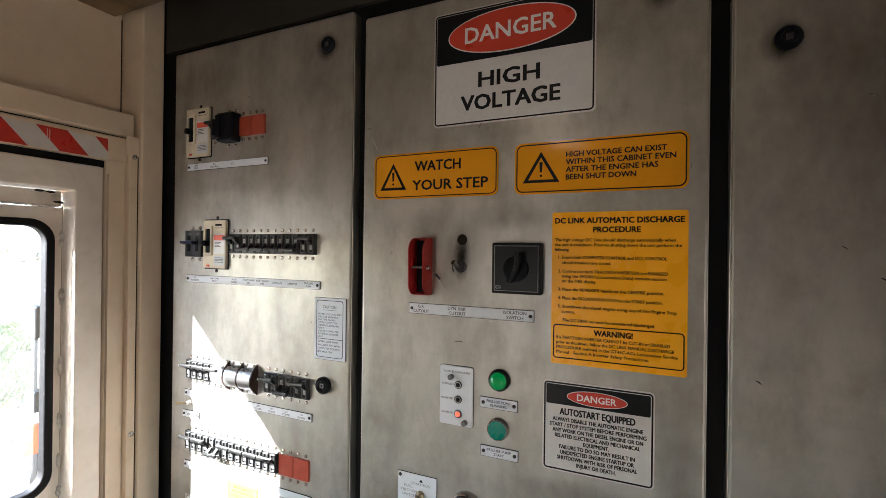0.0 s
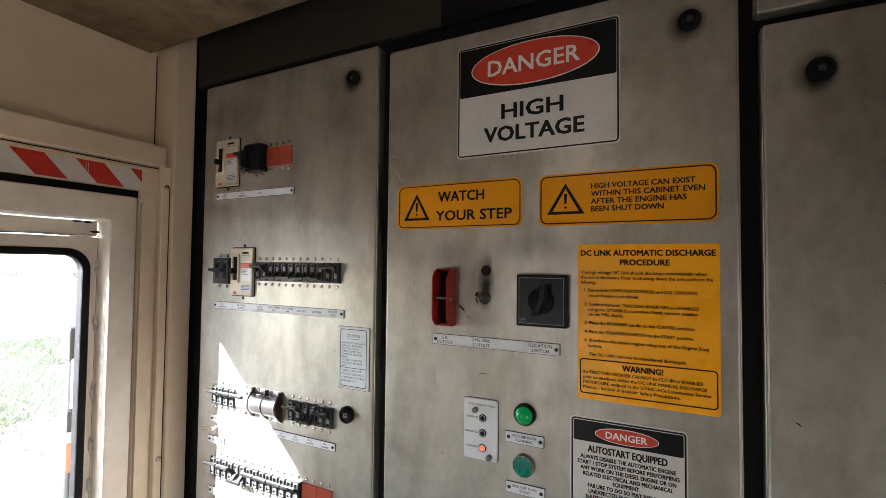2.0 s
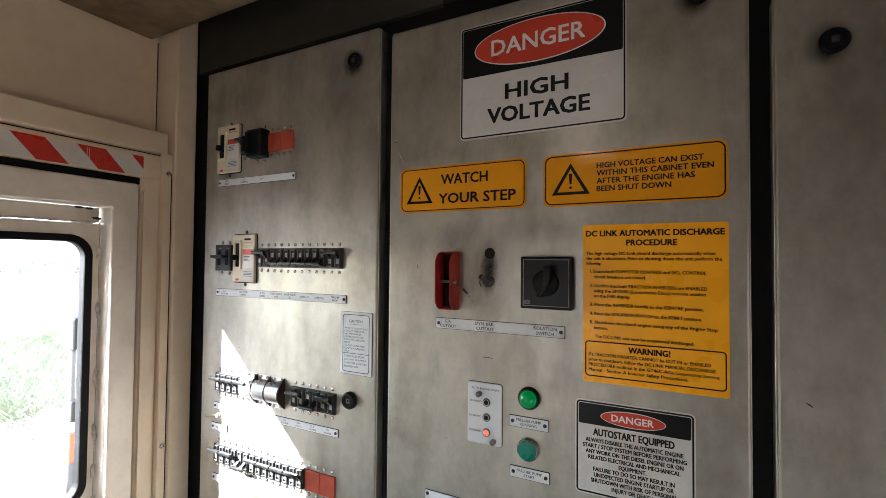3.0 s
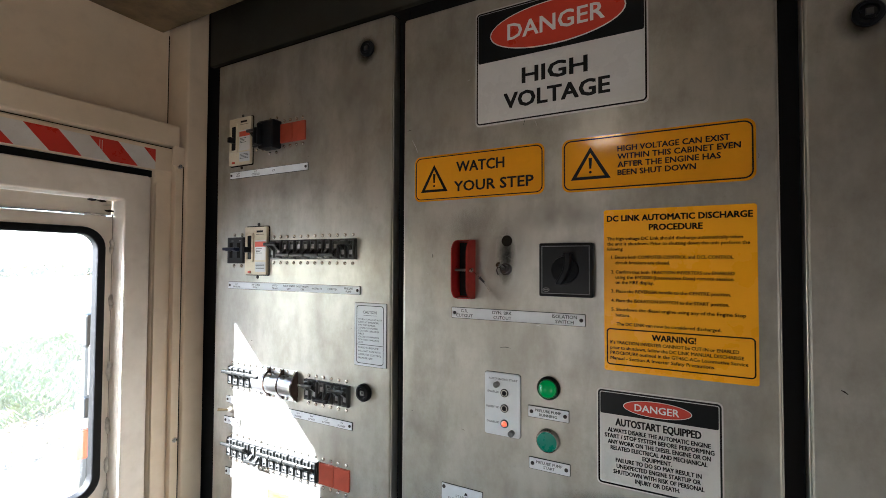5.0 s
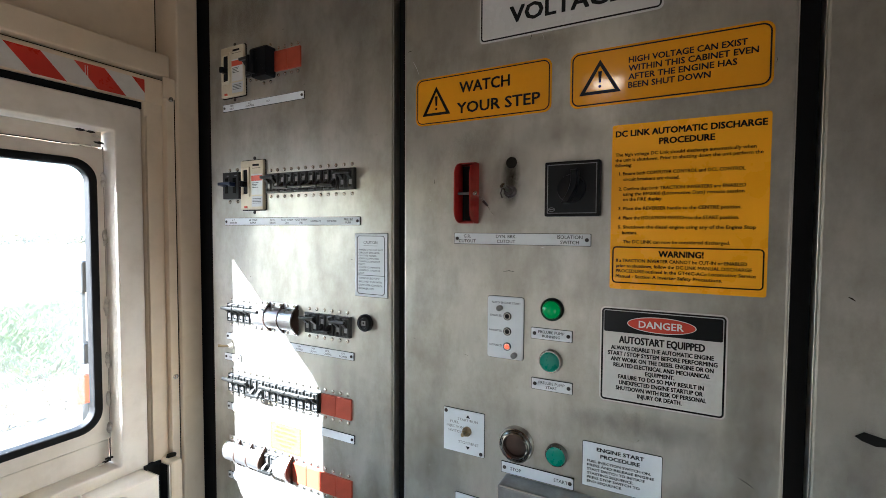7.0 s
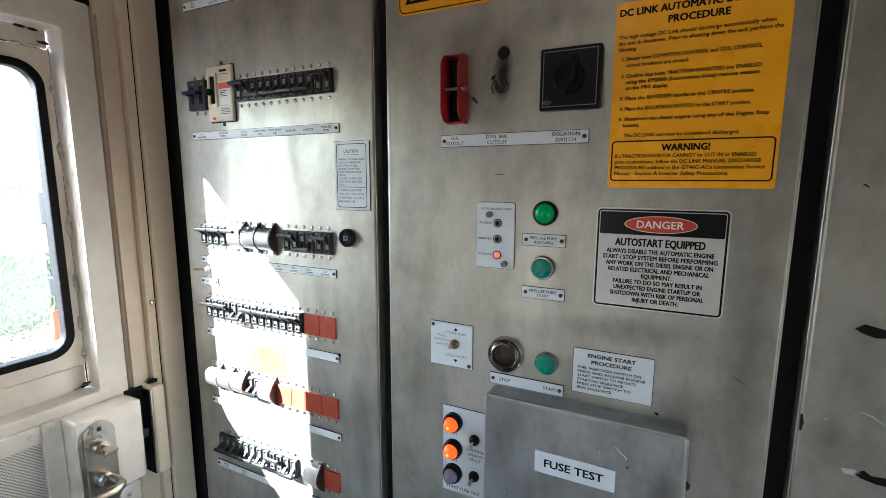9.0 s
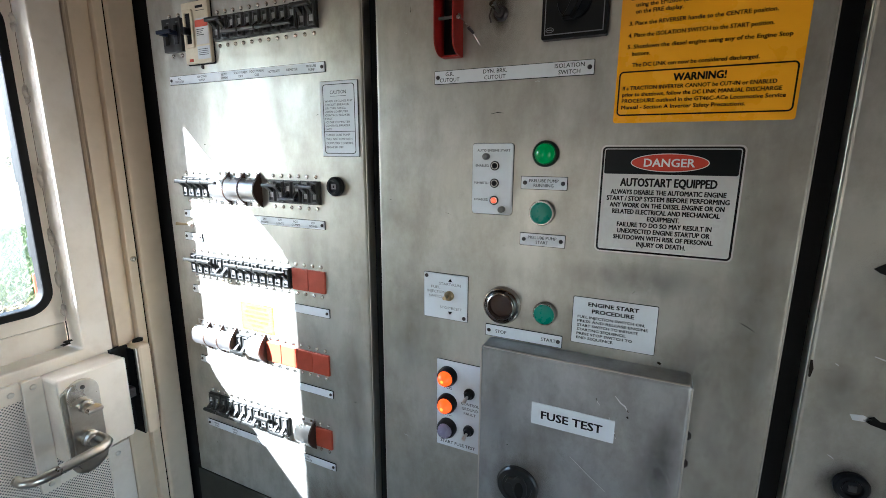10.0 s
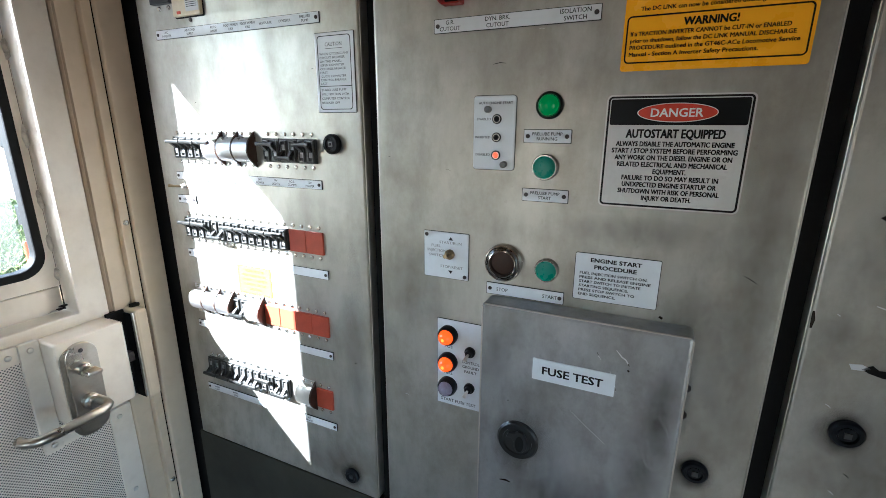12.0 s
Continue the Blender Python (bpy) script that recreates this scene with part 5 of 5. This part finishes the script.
def ground_fault_plate():
    p = thing("ground_fault_plate", (-0.33, 0, 0.995), "grey-white ground fault plate with amber lamps and toggles", "switch plate")
    part("core", prism(rrect(-0.3652, -0.2693, 0.9923, 1.1397, 0.0015, 3), 0, 0.0010, FRONT), BLACK, p, "black core of the laminate")
    part("plate", prism(rrect(-0.3645, -0.2700, 0.9930, 1.1390, 0.001, 2), 0, 0.0022, FRONT, bevel=0.0005), LABEL, p)
    for v, lens, lab in ((1.1150, AMBERLENS, "lit amber lamp"), (1.0695, AMBERLENS, "lit amber lamp"), (1.0270, GREYLENS, "unlit grey lamp")):
        lamp = part("lamp_rim", lathe(-0.3450, v, [(0.0155, 0.0022), (0.0155, 0.010), (0.0135, 0.014), (0.0115, 0.014), (0.0115, 0.010)], FRONT, 28), BLACK, p, lab)
        part("lens", lathe(-0.3450, v, [(0.0118, 0.008), (0.0118, 0.0155), (0.0098, 0.0205), (0.0050, 0.0245), (0, 0.0262)], FRONT, 28), lens, lamp)
        if lens is AMBERLENS:
            part("lamp_tip", lathe(-0.3450, v, [(0.0026, 0.0263), (0.0018, 0.0272), (0, 0.0275)], FRONT, 12), AMBERHOT, lamp)
    for u, v, s in ((-0.3090, 1.0930, -1), (-0.3090, 1.0310, -1)):
        part("nut", lathe(u, v, [(0.0085, 0.0022), (0.0085, 0.006), (0.0060, 0.008), (0.0052, 0.012), (0, 0.012)], FRONT, 12), BLACK, p)
        part("bat", tube([(u, -0.010, v), (u - 0.001, -0.016, v - 0.003), (u - 0.002, -0.021, v - 0.006)], [0.0018, 0.0025, 0.0030], 10), SATIN, p)
    for row in [("POS", -0.3450, 1.0945, 0.0045, 0.013, "c"), ("NEG.", -0.3450, 1.0490, 0.0045, 0.015, "c"), ("CONTROL", -0.3080, 1.0740, 0.0045, 0.029, "c"), ("GROUND", -0.3080, 1.0660, 0.0045, 0.027, "c"), ("FAULT", -0.3080, 1.0580, 0.0045, 0.020, "c"), ("START FUSE TEST", -0.3280, 1.0010, 0.0050, 0.059, "c")]:
        lettering("lettering", [row], 0.0025, INK, p, bold=0.006)


auto_start_plate()
injection_plate()
engine_start_plate()
ground_fault_plate()


def fuse_cover():
    f = thing("fuse_test_cover", (-0.151, 0, 0.80), "scuffed steel fuse test box cover with black latch", "cover")
    part("box_cover", prism(rrect(-0.2815, -0.0205, 0.79, 1.1905, 0.006, 4), 0, 0.035, FRONT, bevel=0.005), STEEL_BOX, f)
    lab = part("name_plate", prism(rrect(-0.2055, -0.1005, 1.0935, 1.1245, 0.001, 2), 0.035, 0.0365, FRONT), LABEL, f, "white name plate")
    lettering("lettering", [("FUSE TEST", -0.1535, 1.1090, 0.0108, 0.077, "c")], 0.0368, SIGNBLACK, lab, bold=0.03)
    lt = part("latch_ring", lathe(-0.2205, 0.990, [(0.0300, 0.035), (0.0300, 0.0385), (0.0275, 0.0410), (0.0215, 0.0410), (0.0205, 0.0385), (0, 0.0385)], FRONT, 36), BREAKERBLACK, f, "black plastic paddle latch")
    part("paddle", prism([(-0.2205 + a, 0.990 + b) for a, b in ((-0.016, 0.004), (-0.013, 0.012), (-0.004, 0.013), (0.001, 0.0175), (0.009, 0.0155), (0.0145, 0.006), (0.0145, -0.008), (0.008, -0.016), (0.0, -0.017), (-0.004, -0.010), (-0.005, 0.000), (-0.009, 0.005))], 0.0386, 0.0425, FRONT, bevel=0.001), BREAKERBLACK, lt)
    part("well", prism(ellipse(-0.2165, 0.988, 0.0062, 0.0125, 20), 0.0426, 0.0429, FRONT), RUBBER, lt)
    # Satin rods add the highlight line along the cover's worn edges.
    for line in ([(-0.2803, -0.0338, 0.80), (-0.2803, -0.0338, 1.186)], [(-0.0217, -0.0338, 0.80), (-0.0217, -0.0338, 1.186)], [(-0.277, -0.0338, 1.1893), (-0.025, -0.0338, 1.1893)]):
        part("worn_edge", tube(line, 0.0011, 8), SATIN, f, "bright rod for the highlight on the worn edge")
    smudge(f, -0.255, 1.10, 0.024, 0.07, 0.0351, RUBBED)
    smudge(f, -0.045, 1.08, 0.022, 0.08, 0.0351, FAINT)
    smudge(f, -0.215, 0.985, 0.052, 0.060, 0.0351, FAINT)
    smudge(f, -0.06, 1.00, 0.035, 0.09, 0.0351, FAINT)
    smudge(f, -0.15, 0.90, 0.11, 0.07, 0.0351, FAINT)
    for z in (1.115, 1.077):
        part("hinge_bolt", lathe(0, 0, [(0.0055, 0), (0.0055, 0.003), (0.003, 0.0055), (0, 0.006)], Matrix.Translation((-0.0205, -0.013, z)) @ Matrix.Rotation(radians(90), 4, "Y"), 12), DARKSCREW, f)


fuse_cover()


def scuff(parent, pts, w, half, material):
    """A thin wandering scratch through pts (u, v)."""
    left, right = [], []
    for k, (u, v) in enumerate(pts):
        a, b = pts[max(k - 1, 0)], pts[min(k + 1, len(pts) - 1)]
        d = Vector((b[0] - a[0], b[1] - a[1])).normalized()
        h = half * (0.25 + math.sin(math.pi * (k + 0.3) / (len(pts) - 0.4)))
        left.append((u - d.y * h, v + d.x * h))
        right.append((u + d.y * h, v - d.x * h))
    part("scratch", prism(left + right[::-1], w, w + 0.00015, FRONT), material, parent)


def scuffs():
    by = {o.name: o for o in scene.objects if o.parent is None}
    rnd = random.Random(11)
    cover, hv, side, brk = by["fuse_test_cover"], by["high_voltage_door"], by["side_cabinet_door"], by["breaker_door"]
    scuff(cover, [(-0.103, 1.158), (-0.096, 1.150), (-0.091, 1.147), (-0.086, 1.139)], 0.0352, 0.0008, BRIGHT)
    scuff(cover, [(-0.125, 1.150), (-0.123, 1.145), (-0.120, 1.141)], 0.0352, 0.0004, BRIGHT)
    scuff(cover, [(-0.108, 1.128), (-0.105, 1.118), (-0.101, 1.110), (-0.098, 1.100)], 0.0352, 0.0003, BRIGHT)
    scuff(cover, [(-0.152, 1.058), (-0.130, 1.040), (-0.105, 1.021)], 0.0352, 0.0003, BRIGHT)
    scuff(cover, [(-0.245, 0.912), (-0.236, 0.914), (-0.229, 0.913)], 0.0352, 0.0013, GRIME)
    scuff(cover, [(-0.088, 1.134), (-0.086, 1.132)], 0.0352, 0.0012, GRIME)
    scuff(cover, [(-0.238, 1.050), (-0.2375, 1.049)], 0.0352, 0.0012, GRIME)
    scuff(hv, [(-0.287, 1.501), (-0.278, 1.5025), (-0.270, 1.5015)], 0.0002, 0.00035, GRIME)
    scuff(hv, [(0.020, 1.262), (0.028, 1.258), (0.034, 1.254)], 0.0002, 0.00035, GRIME)
    scuff(hv, [(-0.060, 1.197), (-0.056, 1.195)], 0.0002, 0.0018, GRIME)
    scuff(hv, [(-0.448, 1.840), (-0.441, 1.828), (-0.437, 1.818)], 0.0002, 0.0004, BRIGHT)
    scuff(side, [(0.140, 1.246), (0.150, 1.243), (0.160, 1.236)], 0.0002, 0.0007, BRIGHT)
    scuff(side, [(0.0895, 1.232), (0.0905, 1.222), (0.0900, 1.212)], 0.0002, 0.0016, GRIME)
    scuff(side, [(0.110, 1.232), (0.113, 1.230)], 0.0002, 0.0006, BRIGHT)
    for _ in range(18):
        u, v = rnd.uniform(-0.45, 0.05), rnd.uniform(0.95, 2.0)
        a = rnd.uniform(0, 3.14)
        n = rnd.uniform(0.002, 0.012)
        scuff(hv, [(u, v), (u + n * math.cos(a) / 2, v + n * math.sin(a) / 2), (u + n * math.cos(a + 0.2), v + n * math.sin(a + 0.2))], 0.0002, rnd.uniform(0.0001, 0.0003), rnd.choice((GRIME, BRIGHT, BRIGHT)))
    for _ in range(12):
        u, v = rnd.uniform(-0.95, -0.5), rnd.uniform(0.78, 2.0)
        scuff(brk, [(u, v), (u + 0.002, v + 0.0015), (u + 0.004, v + 0.001)], 0.0002, rnd.uniform(0.0002, 0.0004), GRIME)
    for _ in range(10):
        u, v = rnd.uniform(0.10, 0.30), rnd.uniform(1.0, 1.9)
        scuff(side, [(u, v), (u + 0.003, v - 0.0015), (u + 0.006, v - 0.004)], 0.0002, rnd.uniform(0.0003, 0.0008), rnd.choice((GRIME, BRIGHT)))


scuffs()

# torn tape scraps on the side cabinet door
for nm, pts in (("tape_scrap", [(0.125, 1.338), (0.133, 1.344), (0.150, 1.340), (0.176, 1.340), (0.176, 1.330), (0.158, 1.332), (0.143, 1.330), (0.131, 1.334)]),
                ("tape_scrap", [(0.141, 1.174), (0.150, 1.1795), (0.156, 1.175), (0.176, 1.176), (0.176, 1.166), (0.160, 1.167), (0.148, 1.170)])):
    single(nm, prism(pts, 0, 0.0008, FRONT), RUBBER, "torn scrap of black tape on the steel door", "tape scrap", "tape scraps")
single("label_scrap", prism([(0.130, 1.1775), (0.141, 1.1790), (0.148, 1.1760), (0.143, 1.1720), (0.133, 1.1715)], 0, 0.0008, FRONT), LABEL, "torn scrap of white label on the steel door", "label scrap")


# ---- behind the camera ----
def ceiling_lamp():
    l = thing("ceiling_lamp", (-0.30, -1.15, 2.090), "small oblong cab ceiling lamp with white diffuser, lit", "ceiling lamp")
    part("housing", box(-0.42, -0.18, -1.22, -1.08, 2.118, 2.158, 0.006), DOORPAINT, l)
    part("diffuser", box(-0.36, -0.26, -1.175, -1.125, 2.092, 2.1175, 0.006), glow("lamp_diffuser", (1.0, 0.82, 0.60), 1.2, (0.8, 0.8, 0.78)), l, "white glowing diffuser")


ceiling_lamp()


# ---- outside ----
def build_outside():
    bm = bmesh.new()
    bmesh.ops.create_grid(bm, x_segments=8, y_segments=8, size=1500)
    bmesh.ops.translate(bm, vec=(0, 0, -1.7), verts=bm.verts)
    single("ground", bm, GROUND, "pale dry ground beside the track", "ground", kind="structure", at=(0, 0, -1.7))
    rnd = random.Random(7)

    def blades(name, label, mat, count, xr, yr, hr, wid, lean):
        bm = bmesh.new()
        for _ in range(count):
            x, y = rnd.uniform(*xr), rnd.uniform(*yr)
            if noise.noise(Vector((x * 0.35, y * 0.35, 3))) < -0.12:
                continue
            h, a, t = rnd.uniform(*hr), rnd.uniform(0, 6.28), rnd.uniform(-lean, lean)
            ca, sa = math.cos(a), math.sin(a)
            w = wid * rnd.uniform(0.6, 1.3)
            p = Vector((x, y, -1.71))
            s, u = Vector((ca, sa, 0)) * w, Vector((-sa * t, ca * t, 1)) * h
            v = [bm.verts.new(q) for q in (p - s, p + s, p + s * 0.7 + u * 0.6, p + u * 1.0 + Vector((-sa, ca, 0)) * t * h * 0.6, p - s * 0.7 + u * 0.6)]
            bm.faces.new(v)
        single(name, bm, mat, label, "grass", kind="stuff", at=(sum(xr) / 2, sum(yr) / 2, -1.7))

    blades("grass", "lush green grass tussocks beside the line", GRASS, 26000, (-23, -11.8), (-1, 9), (0.15, 0.42), 0.016, 0.9)
    blades("straw_grass", "dry straw litter along the embankment", STRAW, 7000, (-12.8, -9.6), (-2, 7), (0.05, 0.15), 0.02, 2.2)
    bm = bmesh.new()
    for _ in range(5000):
        x, y = rnd.uniform(-130, -100), rnd.uniform(-40, 120)
        h = 1.6 + 1.6 * noise.noise(Vector((y * 0.12, x * 0.05, 0)))
        c = Vector((x, y, -1.7 + max(0.1, h) * rnd.random()))
        q = Euler((rnd.uniform(0, 6), rnd.uniform(0, 6), rnd.uniform(0, 6))).to_matrix()
        s = rnd.uniform(0.2, 0.45)
        bm.faces.new([bm.verts.new(c + q @ Vector(v) * s) for v in ((-1, -0.4, 0), (0.2, -0.7, 0), (1, 0.1, 0), (0, 0.8, 0))])
    single("far_scrub", bm, BUSH, "low scrub along the horizon", "scrub", kind="stuff", at=(-115, 40, -1.7))
    # made-up post outside the door, in place of the reflection in the window reveal
    p = thing("handrail_post", (-1.72, 0.11, -1.7), "black post with orange-red panel, standing in for the window reveal's reflection", "post")
    part("post", box(-1.75, -1.70, 0.082, 0.15, -1.7, 1.39, 0.006), RUBBER, p)
    part("bracket", box(-1.699, -1.690, 0.078, 0.140, 1.21, 1.365, 0.003), OUTGREY, p, "weathered grey bracket")
    part("spacer", box(-1.699, -1.690, 0.066, 0.140, 1.106, 1.137, 0.003), OUTGREY, p, "small grey spacer plate")
    part("clamp", box(-1.757, -1.693, 0.070, 0.156, 1.14, 1.20, 0.004), BLACK, p, "black clamp")
    part("reflector", box(-1.700, -1.688, 0.046, 0.150, 1.015, 1.102, 0.003), HAZARD, p, "orange-red ribbed reflector")
    part("head", box(-1.757, -1.693, 0.070, 0.156, 1.36, 1.46, 0.006), RUBBER, p)


build_outside()
